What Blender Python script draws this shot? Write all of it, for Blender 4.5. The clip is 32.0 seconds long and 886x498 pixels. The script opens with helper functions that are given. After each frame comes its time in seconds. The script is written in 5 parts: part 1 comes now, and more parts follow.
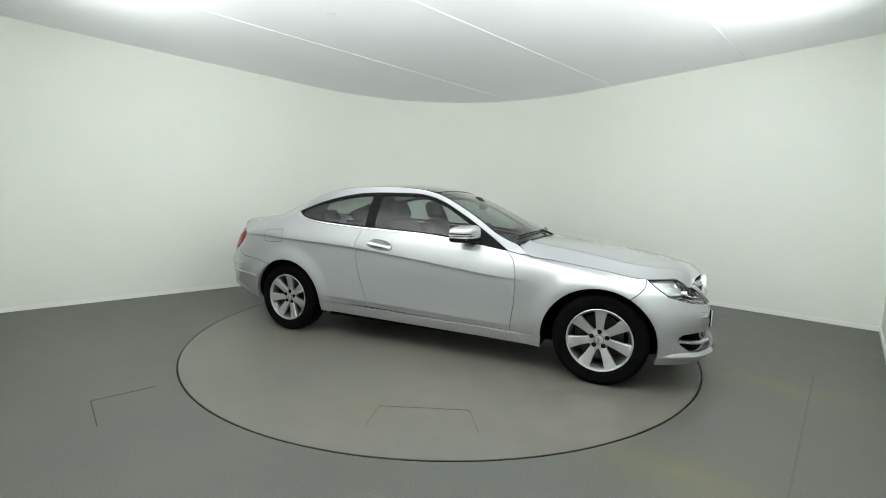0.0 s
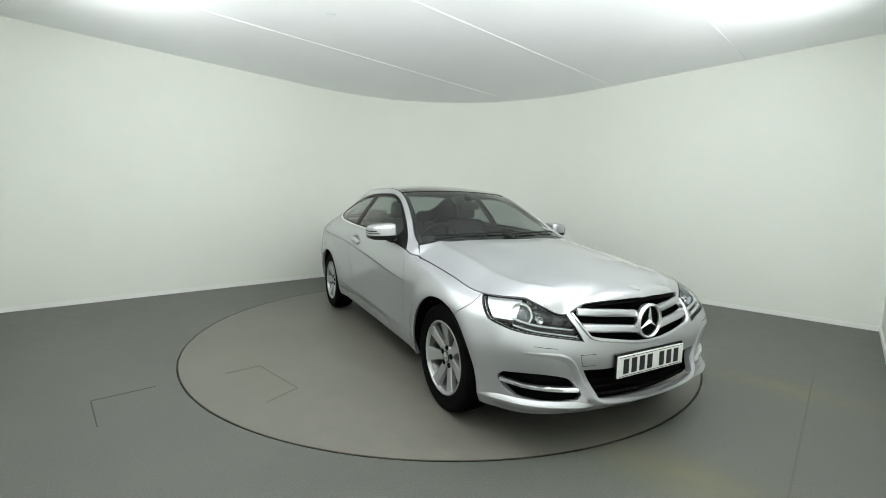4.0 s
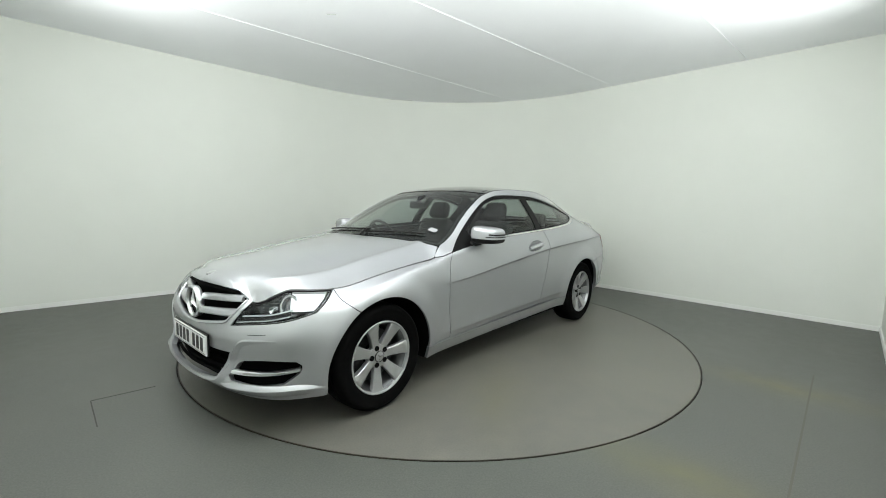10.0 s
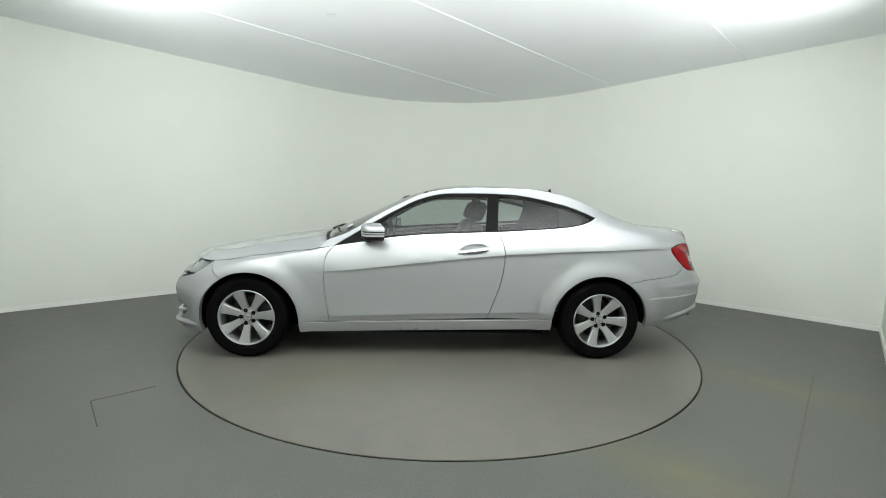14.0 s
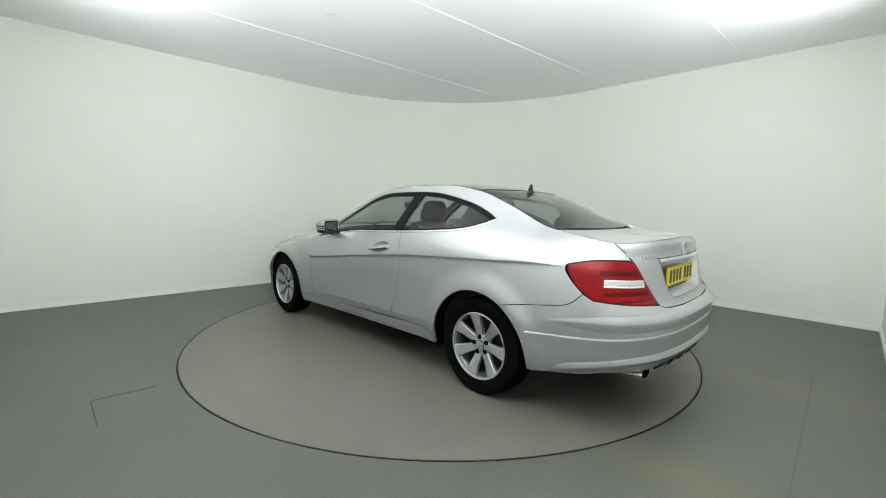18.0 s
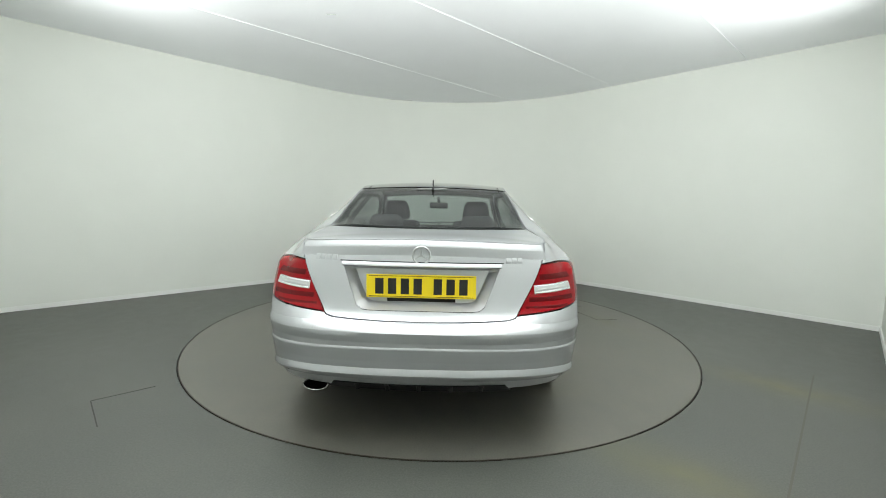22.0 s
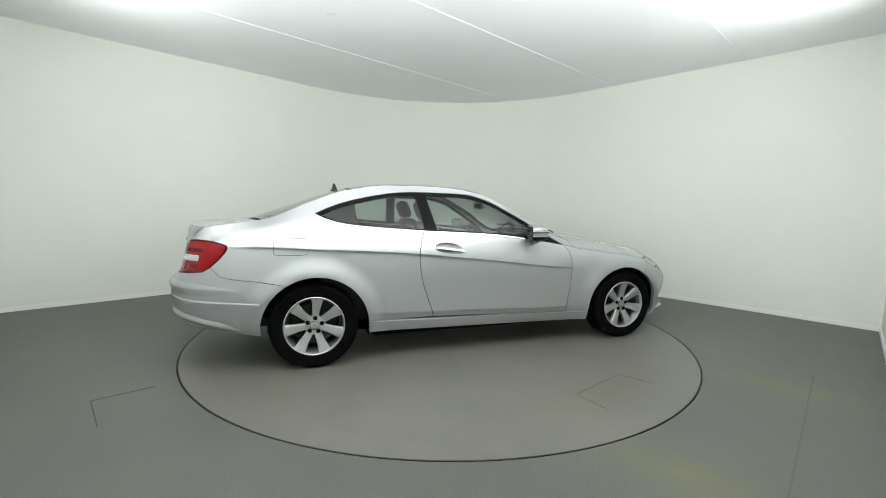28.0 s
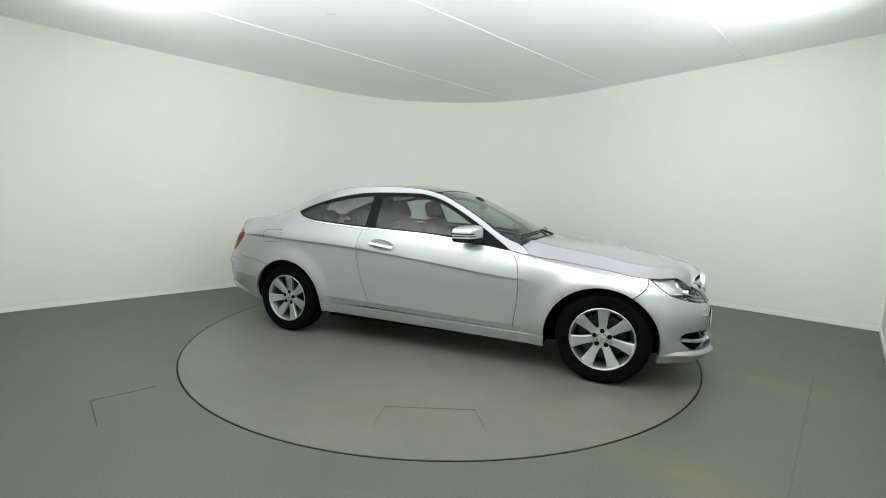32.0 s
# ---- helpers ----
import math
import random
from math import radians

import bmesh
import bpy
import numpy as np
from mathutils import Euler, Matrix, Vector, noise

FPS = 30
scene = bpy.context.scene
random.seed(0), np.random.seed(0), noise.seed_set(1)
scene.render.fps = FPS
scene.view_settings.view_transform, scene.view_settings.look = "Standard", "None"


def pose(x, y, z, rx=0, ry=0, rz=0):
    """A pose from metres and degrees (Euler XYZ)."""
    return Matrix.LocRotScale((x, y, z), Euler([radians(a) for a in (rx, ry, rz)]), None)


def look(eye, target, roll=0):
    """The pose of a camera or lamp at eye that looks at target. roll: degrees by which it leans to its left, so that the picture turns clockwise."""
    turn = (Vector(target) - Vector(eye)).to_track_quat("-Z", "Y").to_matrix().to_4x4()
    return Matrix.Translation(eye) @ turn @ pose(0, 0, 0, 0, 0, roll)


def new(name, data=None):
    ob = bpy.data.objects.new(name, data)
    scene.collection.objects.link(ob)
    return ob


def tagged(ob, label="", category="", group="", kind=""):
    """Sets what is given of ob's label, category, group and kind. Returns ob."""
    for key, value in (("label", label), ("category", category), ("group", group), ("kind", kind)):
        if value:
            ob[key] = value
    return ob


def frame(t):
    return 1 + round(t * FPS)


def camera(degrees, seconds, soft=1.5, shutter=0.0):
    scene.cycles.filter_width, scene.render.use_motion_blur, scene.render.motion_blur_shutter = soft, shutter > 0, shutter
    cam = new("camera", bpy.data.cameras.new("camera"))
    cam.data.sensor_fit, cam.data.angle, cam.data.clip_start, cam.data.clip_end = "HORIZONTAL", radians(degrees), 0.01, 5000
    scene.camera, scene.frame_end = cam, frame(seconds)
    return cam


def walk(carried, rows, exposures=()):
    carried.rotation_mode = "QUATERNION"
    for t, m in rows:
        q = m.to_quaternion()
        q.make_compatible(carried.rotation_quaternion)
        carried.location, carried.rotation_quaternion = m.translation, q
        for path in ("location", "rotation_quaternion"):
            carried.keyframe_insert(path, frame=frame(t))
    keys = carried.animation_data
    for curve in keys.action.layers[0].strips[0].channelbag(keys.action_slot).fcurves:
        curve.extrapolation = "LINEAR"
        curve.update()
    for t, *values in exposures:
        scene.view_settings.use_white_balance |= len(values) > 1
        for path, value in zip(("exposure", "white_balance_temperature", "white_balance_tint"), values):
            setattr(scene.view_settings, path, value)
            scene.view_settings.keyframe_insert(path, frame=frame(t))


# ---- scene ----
# ---- camera and its fixed stand ----
cam = camera(93.54, 32.0, soft=0.95)
EYE = (0.0, -4.09, 1.2)
AIM = (math.sin(radians(0.11)) * math.cos(radians(5.91)), math.cos(radians(0.11)) * math.cos(radians(5.91)), -math.sin(radians(5.91)))
STAND = look(EYE, Vector(EYE) + Vector(AIM), 1.15)
walk(cam, [(0, STAND), (32.0, STAND)], exposures=[(0, 0.0), (32.0, 0.0)])

# ---- light ----
world = bpy.data.worlds.new("world")
scene.world = world
world.use_nodes = True
world.node_tree.nodes["Background"].inputs[0].default_value = (0.8, 0.9, 1.0, 1)
world.node_tree.nodes["Background"].inputs[1].default_value = 0.02


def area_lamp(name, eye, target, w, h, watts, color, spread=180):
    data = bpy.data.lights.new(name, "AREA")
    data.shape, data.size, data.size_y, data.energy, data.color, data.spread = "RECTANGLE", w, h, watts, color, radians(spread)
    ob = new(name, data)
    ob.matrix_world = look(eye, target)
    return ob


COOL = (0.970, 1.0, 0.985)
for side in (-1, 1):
    # unseen lamp, inferred from the bright spots on the ceiling
    area_lamp("unseen_up_light", (side * 2.85, -0.85, 2.45), (side * 2.72, -0.48, 3.0), 1.2, 0.8, 7.5, COOL, 110)
    # added fill without a fixture, turned up to brighten the ceiling
    area_lamp("unseen_up_light", (side * 1.6, -1.95, 2.45), (side * 1.5, -1.8, 3.0), 1.6, 1.0, 8, COOL)
    # invented large fill by the near wall, lights ceiling and far walls
    area_lamp("near_wall_fill", (side * 1.05, -2.72, 2.0), (side * 0.35, -2.02, 3.6), 3.2, 2.0, 91, COOL)
    # added lamp that stands in for a bright ceiling
    fill_lamp = area_lamp("ceiling_fill", (0, 0, 3), (0, 0, 0), 2.7, 1.6, 18, COOL)
    fill_lamp.matrix_world = Matrix.Translation((side * 1.5, -1.88, 2.96)) @ Matrix.Rotation(radians(side * 45), 4, "Z")


# ---- materials ----
def material(name, color, rough=0.5, metal=0.0, coat=0.0, vary=0.0, scale=8.0, bump=0.0, bump_scale=200.0, tint=None, spec=0.5, transmission=0.0, ior=1.45, emit=0.0, rough_vary=0.0):
    m = bpy.data.materials.new(name)
    m.use_nodes = True
    nt = m.node_tree
    b = nt.nodes["Principled BSDF"]
    b.inputs["Base Color"].default_value = (*color, 1)
    b.inputs["Roughness"].default_value = rough
    b.inputs["Metallic"].default_value = metal
    b.inputs["Coat Weight"].default_value = coat
    b.inputs["Coat Roughness"].default_value = 0.04
    b.inputs["Specular IOR Level"].default_value = spec
    b.inputs["Transmission Weight"].default_value = transmission
    b.inputs["IOR"].default_value = ior
    if emit:
        b.inputs["Emission Color"].default_value = (*color, 1)
        b.inputs["Emission Strength"].default_value = emit
    if vary or bump or rough_vary:
        co = nt.nodes.new("ShaderNodeTexCoord")
    if vary or rough_vary:
        n1 = nt.nodes.new("ShaderNodeTexNoise")
        n1.inputs["Scale"].default_value, n1.inputs["Detail"].default_value = scale, 6
        nt.links.new(co.outputs["Object"], n1.inputs["Vector"])
    if vary:
        n2 = nt.nodes.new("ShaderNodeTexNoise")
        n2.inputs["Scale"].default_value, n2.inputs["Detail"].default_value = scale * 0.13, 3
        nt.links.new(co.outputs["Object"], n2.inputs["Vector"])
        add = nt.nodes.new("ShaderNodeMath")
        add.operation = "ADD"
        nt.links.new(n1.outputs["Fac"], add.inputs[0])
        nt.links.new(n2.outputs["Fac"], add.inputs[1])
        half = nt.nodes.new("ShaderNodeMapRange")
        half.inputs["From Min"].default_value, half.inputs["From Max"].default_value = 0.6, 1.4
        nt.links.new(add.outputs[0], half.inputs["Value"])
        mix = nt.nodes.new("ShaderNodeMix")
        mix.data_type = "RGBA"
        t = tint or color
        mix.inputs[6].default_value = (*[c * (1 - vary) for c in color], 1)
        mix.inputs[7].default_value = (*[min(1, c * (1 + vary)) for c in t], 1)
        nt.links.new(half.outputs[0], mix.inputs[0])
        nt.links.new(mix.outputs[2], b.inputs["Base Color"])
    if rough_vary:
        r = nt.nodes.new("ShaderNodeMapRange")
        r.inputs["To Min"].default_value, r.inputs["To Max"].default_value = rough - rough_vary, rough + rough_vary
        nt.links.new(n1.outputs["Fac"], r.inputs["Value"])
        nt.links.new(r.outputs[0], b.inputs["Roughness"])
    if bump:
        n3 = nt.nodes.new("ShaderNodeTexNoise")
        n3.inputs["Scale"].default_value, n3.inputs["Detail"].default_value = bump_scale, 4
        nt.links.new(co.outputs["Object"], n3.inputs["Vector"])
        bp = nt.nodes.new("ShaderNodeBump")
        bp.inputs["Strength"].default_value, bp.inputs["Distance"].default_value = bump, 0.01
        nt.links.new(n3.outputs["Fac"], bp.inputs["Height"])
        nt.links.new(bp.outputs[0], b.inputs["Normal"])
    return m


M_WALL = material("wall_paint", (0.765, 0.785, 0.735), 0.55, vary=0.02, scale=3, bump=0.04, bump_scale=120)
M_CEIL = material("ceiling_paint", (0.92, 0.935, 0.955), 0.6, vary=0.015, scale=3, bump=0.05, bump_scale=90)
M_TRIM = material("gloss_white_trim", (0.82, 0.83, 0.80), 0.3)
# darker than the turntable vinyl: lens vignetting put into the colour
M_FLOOR = material("grey_vinyl_floor_dimmed", (0.079, 0.084, 0.076), 0.42, vary=0.10, scale=9, bump=0.05, bump_scale=350, tint=(0.083, 0.086, 0.075), rough_vary=0.07)
M_DISC = material("grey_turntable_vinyl", (0.118, 0.117, 0.104), 0.40, vary=0.15, scale=7, bump=0.05, bump_scale=350, tint=(0.126, 0.121, 0.102), rough_vary=0.07)
M_EDGE = material("worn_brown_edge", (0.05, 0.042, 0.032), 0.5, metal=0.4, vary=0.4, scale=12)


def add_stains(m, spots):
    """Yellowish worn patches: soft long ellipses broken up by noise. Each spot: centre, half length, half width, turn, strength."""
    nt = m.node_tree
    b = nt.nodes["Principled BSDF"]
    src = b.inputs["Base Color"].links[0].from_socket
    co = nt.nodes.new("ShaderNodeTexCoord")
    for x, y, a, c, turn, k in spots:
        mp = nt.nodes.new("ShaderNodeMapping")
        mp.vector_type = "TEXTURE"
        mp.inputs["Location"].default_value, mp.inputs["Rotation"].default_value, mp.inputs["Scale"].default_value = (x, y, 0), (0, 0, radians(turn)), (a, c, 1)
        nt.links.new(co.outputs["Object"], mp.inputs["Vector"])
        gr_ = nt.nodes.new("ShaderNodeTexGradient")
        gr_.gradient_type = "QUADRATIC_SPHERE"
        nt.links.new(mp.outputs[0], gr_.inputs[0])
        n = nt.nodes.new("ShaderNodeTexNoise")
        n.inputs["Scale"].default_value, n.inputs["Detail"].default_value = 5, 5
        nt.links.new(co.outputs["Object"], n.inputs["Vector"])
        mu = nt.nodes.new("ShaderNodeMath")
        mu.operation = "MULTIPLY"
        nt.links.new(gr_.outputs["Fac"], mu.inputs[0])
        nt.links.new(n.outputs["Fac"], mu.inputs[1])
        m2 = nt.nodes.new("ShaderNodeMath")
        m2.operation, m2.inputs[1].default_value, m2.use_clamp = "MULTIPLY", k * 2, True
        nt.links.new(mu.outputs[0], m2.inputs[0])
        mix = nt.nodes.new("ShaderNodeMix")
        mix.data_type = "RGBA"
        mix.inputs[7].default_value = (0.112, 0.108, 0.060, 1)
        nt.links.new(m2.outputs[0], mix.inputs[0])
        nt.links.new(src, mix.inputs[6])
        src = mix.outputs[2]
    nt.links.new(src, b.inputs["Base Color"])


def add_speckle(m, scale, amount):
    """Fine light and dark flecks in a floor covering."""
    nt = m.node_tree
    b = nt.nodes["Principled BSDF"]
    src = b.inputs["Base Color"].links[0].from_socket
    co = nt.nodes.new("ShaderNodeTexCoord")
    n = nt.nodes.new("ShaderNodeTexNoise")
    n.inputs["Scale"].default_value, n.inputs["Detail"].default_value, n.inputs["Roughness"].default_value = scale, 3, 0.7
    nt.links.new(co.outputs["Object"], n.inputs["Vector"])
    r = nt.nodes.new("ShaderNodeMapRange")
    r.inputs["From Min"].default_value, r.inputs["From Max"].default_value = 0.3, 0.7
    r.inputs["To Min"].default_value, r.inputs["To Max"].default_value = 1 - amount, 1 + amount
    nt.links.new(n.outputs["Fac"], r.inputs["Value"])
    mul = nt.nodes.new("ShaderNodeVectorMath")
    mul.operation = "SCALE"
    nt.links.new(src, mul.inputs[0])
    nt.links.new(r.outputs[0], mul.inputs["Scale"])
    nt.links.new(mul.outputs[0], b.inputs["Base Color"])


add_speckle(M_FLOOR, 110, 0.22)
add_speckle(M_DISC, 110, 0.14)
add_stains(M_DISC, [(0.9, 1.3, 0.9, 0.35, 30, 0.45), (-1.3, -0.6, 0.8, 0.3, 70, 0.4), (0.4, -1.75, 1.0, 0.25, 10, 0.35)])
add_stains(M_FLOOR, [(2.38, -1.33, 0.95, 0.30, -44, 0.95), (1.14, -2.32, 0.75, 0.36, -39, 0.8)])
M_GAP = material("dark_gap", (0.01, 0.01, 0.01), 0.9)
M_SILVER = material("silver_metallic_paint", (0.435, 0.444, 0.463), 0.42, metal=0.76, coat=0.95, vary=0.02, scale=1500)
M_BLACK = material("satin_black_plastic", (0.007, 0.007, 0.007), 0.4, spec=0.3)
M_BLACKG = material("gloss_black_trim", (0.008, 0.008, 0.008), 0.08)
# underbody black, also on sheets that stand in for shade
M_LINER = material("underbody_and_shade", (0.004, 0.004, 0.004), 0.9, spec=0.1)
M_CHROME = material("chrome", (0.86, 0.87, 0.88), 0.08, metal=1.0)
M_RIM = material("silver_alloy", (0.42, 0.425, 0.43), 0.38, metal=0.75, coat=0.3)
M_TYRE = material("tyre_rubber", (0.004, 0.004, 0.004), 0.65, spec=0.03, vary=0.2, scale=30, bump=0.1, bump_scale=120)
M_INT = material("dark_grey_upholstery", (0.011, 0.012, 0.0125), 0.85, vary=0.2, scale=40)
M_INT2 = material("black_dashboard_plastic", (0.008, 0.0085, 0.009), 0.6, bump=0.1, bump_scale=500)
M_RED = material("red_lamp_plastic", (0.215, 0.002, 0.005), 0.12, spec=0.25)
M_DRED = material("dark_red_lamp_plastic", (0.085, 0.001, 0.002), 0.25, spec=0.2)
M_WHITEP = material("white_plate", (0.78, 0.79, 0.78), 0.3)
M_YELLOW = material("yellow_plate", (0.72, 0.55, 0.012), 0.3)
M_INK = material("plate_black", (0.01, 0.01, 0.01), 0.4)
M_EMB = material("satin_chrome", (0.76, 0.77, 0.78), 0.30, metal=1.0)
M_STEEL = material("brushed_steel", (0.45, 0.45, 0.45), 0.35, metal=1.0, vary=0.1, scale=60)


def glass_material(name, color, mixfac, rough=0.02):
    """Thin tinted pane: clear tint with a sharp surface gloss."""
    m = bpy.data.materials.new(name)
    m.use_nodes = True
    nt = m.node_tree
    nt.nodes.remove(nt.nodes["Principled BSDF"])
    out = nt.nodes["Material Output"]
    tr = nt.nodes.new("ShaderNodeBsdfTransparent")
    tr.inputs[0].default_value = (*color, 1)
    gl = nt.nodes.new("ShaderNodeBsdfGlossy")
    gl.inputs["Roughness"].default_value = rough
    lw = nt.nodes.new("ShaderNodeLayerWeight")
    lw.inputs["Blend"].default_value = 0.5
    pw = nt.nodes.new("ShaderNodeMath")
    pw.operation, pw.inputs[1].default_value = "POWER", 5.0
    fr = nt.nodes.new("ShaderNodeMath")
    fr.operation, fr.inputs[1].default_value, fr.inputs[2].default_value = "MULTIPLY_ADD", 1.3 * mixfac, 0.05 * mixfac
    fr.use_clamp = True
    nt.links.new(lw.outputs["Facing"], pw.inputs[0])
    nt.links.new(pw.outputs[0], fr.inputs[0])
    mx = nt.nodes.new("ShaderNodeMixShader")
    nt.links.new(fr.outputs[0], mx.inputs[0])
    nt.links.new(tr.outputs[0], mx.inputs[1])
    nt.links.new(gl.outputs[0], mx.inputs[2])
    nt.links.new(mx.outputs[0], out.inputs[0])
    return m


M_GLASS = glass_material("tinted_window_glass", (0.62, 0.68, 0.66), 1.0, 0.15)
M_LENS = glass_material("clear_lamp_lens", (0.90, 0.92, 0.92), 0.35)
M_ROOFG = material("black_glass_roof", (0.012, 0.013, 0.013), 0.05, coat=1.0)


# ---- small mesh helpers ----
def mesh_object(name, verts, faces, mat, parent=None, smooth=False, label=""):
    me = bpy.data.meshes.new(name)
    me.from_pydata([tuple(v) for v in verts], [], [tuple(f) for f in faces])
    me.update()
    if smooth:
        me.shade_smooth()
    if mat:
        me.materials.append(mat)
    ob = new(name, me)
    if parent:
        ob.parent = parent
    if label:
        tagged(ob, label)
    return ob


def part(name, bm, mat, parent=None, label="", smooth=False, angle=None):
    me = bpy.data.meshes.new(name)
    bm.to_mesh(me)
    bm.free()
    if smooth:
        me.shade_smooth()
        if angle:
            me.set_sharp_from_angle(angle=radians(angle))
    me.materials.append(mat)
    ob = new(name, me)
    if parent:
        ob.parent = parent
    if label:
        tagged(ob, label)
    return ob


def box(bm, x0, x1, y0, y1, z0, z1, bevel=0.0, seg=2):
    r = bmesh.ops.create_cube(bm, size=1.0, matrix=Matrix.Translation(((x0 + x1) / 2, (y0 + y1) / 2, (z0 + z1) / 2)) @ Matrix.Diagonal((x1 - x0, y1 - y0, z1 - z0, 1)))
    if bevel:
        edges = list({e for v in r["verts"] for e in v.link_edges})
        bmesh.ops.bevel(bm, geom=edges, offset=bevel, segments=seg, affect="EDGES", profile=0.5)
    return bm


def prism(bm, poly, z0, z1):
    """A closed polygon of (x, y) drawn up from z0 to z1."""
    a = [bm.verts.new((x, y, z0)) for x, y in poly]
    b = [bm.verts.new((x, y, z1)) for x, y in poly]
    n = len(poly)
    bm.faces.new(list(reversed(a)))
    bm.faces.new(b)
    for i in range(n):
        bm.faces.new((a[i], a[(i + 1) % n], b[(i + 1) % n], b[i]))
    bmesh.ops.recalc_face_normals(bm, faces=bm.faces)
    return bm


def lathe(profile, n=48, axis="y", cap=False):
    """Turn (radius, offset) pairs about the y axis; returns a bmesh."""
    bm = bmesh.new()
    rings = []
    for r, o in profile:
        rings.append([bm.verts.new((r * math.cos(2 * math.pi * i / n), o, r * math.sin(2 * math.pi * i / n))) for i in range(n)])
    for a, b in zip(rings, rings[1:]):
        for i in range(n):
            bm.faces.new((a[i], a[(i + 1) % n], b[(i + 1) % n], b[i]))
    if cap:
        bm.faces.new(rings[0])
        bm.faces.new(rings[-1])
    bmesh.ops.recalc_face_normals(bm, faces=bm.faces)
    return bm


def tube(bm, pts, r, n=8):
    """A round bar along the points."""
    pts = [Vector(p) for p in pts]
    rings = []
    for i, p in enumerate(pts):
        d = (pts[min(i + 1, len(pts) - 1)] - pts[max(i - 1, 0)]).normalized()
        a = d.orthogonal().normalized() if not rings else (prev - d * prev.dot(d)).normalized()
        prev = a
        b = d.cross(a)
        rings.append([bm.verts.new(p + (a * math.cos(2 * math.pi * k / n) + b * math.sin(2 * math.pi * k / n)) * r) for k in range(n)])
    for u, v in zip(rings, rings[1:]):
        for k in range(n):
            bm.faces.new((u[k], u[(k + 1) % n], v[(k + 1) % n], v[k]))
    bm.faces.new(list(reversed(rings[0])))
    bm.faces.new(rings[-1])
    bmesh.ops.recalc_face_normals(bm, faces=bm.faces)
    return bm


# ---- the room: square, with one rounded corner ----
HEIGHT, ARC = 3.0, 3.0
P_LEFT, P_RIGHT = Vector((-4.60, 0.15)), Vector((4.538, 0.093))
D_LEFT, D_RIGHT = Vector((1, 0.955)).normalized(), Vector((-1, 1.035)).normalized()


def meet(p, d, q, e):
    k = ((q - p).x * e.y - (q - p).y * e.x) / (d.x * e.y - d.y * e.x)
    return p + d * k


FAR = meet(P_LEFT, D_LEFT, P_RIGHT, D_RIGHT)
NEAR = meet(P_LEFT, Vector((D_LEFT.y, -D_LEFT.x)), P_RIGHT, Vector((-0.7011, -0.7131)))


def room_outline(inset=0.0):
    """Counter-clockwise plan of the inner wall face: near corner, right, arc, left."""
    half = math.acos(max(-1, min(1, (-D_LEFT).dot(-D_RIGHT)))) / 2
    run = ARC / math.tan(half)
    a, b = FAR - D_RIGHT * run, FAR - D_LEFT * run
    mid = ((-D_LEFT) + (-D_RIGHT)).normalized()
    c = FAR + mid * (ARC / math.sin(half))
    a0, a1 = math.atan2((a - c).y, (a - c).x), math.atan2((b - c).y, (b - c).x)
    arc = [c + Vector((math.cos(a0 + (a1 - a0) * i / 32), math.sin(a0 + (a1 - a0) * i / 32))) * ARC for i in range(33)]
    pts = [NEAR, P_RIGHT] + arc + [P_LEFT]
    if inset:
        out = []
        for i, p in enumerate(pts):
            e0, e1 = (p - pts[i - 1]).normalized(), (pts[(i + 1) % len(pts)] - p).normalized()
            n0, n1 = Vector((-e0.y, e0.x)), Vector((-e1.y, e1.x))
            n = (n0 + n1).normalized()
            out.append(p + n * (inset / n.dot(n0)))
        pts = out
    return pts


def wall_strip(name, ids, z0, z1, t_in, t_out, mat, label, smooth):
    """A wall with thickness along part of the outline; t_in and t_out are insets of its two faces."""
    inner, outer = room_outline(t_in), room_outline(t_out)
    verts, faces = [], []
    for i in ids:
        for p, z in ((inner[i], z0), (inner[i], z1), (outer[i], z1), (outer[i], z0)):
            verts.append((p.x, p.y, z))
    for k in range(len(ids) - 1):
        for j in range(4):
            faces.append((4 * k + j, 4 * k + (j + 1) % 4, 4 * k + 4 + (j + 1) % 4, 4 * k + 4 + j))
    n = len(verts)
    faces += [(3, 2, 1, 0), (n - 4, n - 3, n - 2, n - 1)]
    ob = mesh_object(name, verts, faces, mat)
    bm = bmesh.new()
    bm.from_mesh(ob.data)
    bmesh.ops.recalc_face_normals(bm, faces=bm.faces)
    bm.to_mesh(ob.data)
    bm.free()
    if smooth:
        ob.data.shade_smooth()
        ob.data.set_sharp_from_angle(angle=radians(20))
    return tagged(ob, label, "wall", kind="structure")


NPTS = len(room_outline())
wall_strip("wall_north", list(range(1, NPTS)), 0, HEIGHT, 0, -0.12, M_WALL, "smooth off-white painted wall with a rounded corner", True)
wall_strip("wall_west", [NPTS - 1, 0], 0, HEIGHT, 0, -0.12, M_WALL, "plain off-white painted studio wall", False)
wall_strip("wall_south", [0, 1], 0, HEIGHT, 0, -0.12, M_WALL, "plain off-white painted studio wall", False)
tagged(wall_strip("baseboard", list(range(1, NPTS)), 0.0, 0.05, 0.014, 0.002, M_TRIM, "low white skirting board along the wall", True), category="baseboard")
tagged(wall_strip("baseboard", [NPTS - 1, 0], 0.0, 0.05, 0.014, 0.002, M_TRIM, "low white skirting board along the wall", False), category="baseboard")
tagged(wall_strip("baseboard", [0, 1], 0.0, 0.05, 0.014, 0.002, M_TRIM, "low white skirting board along the wall", False), category="baseboard")

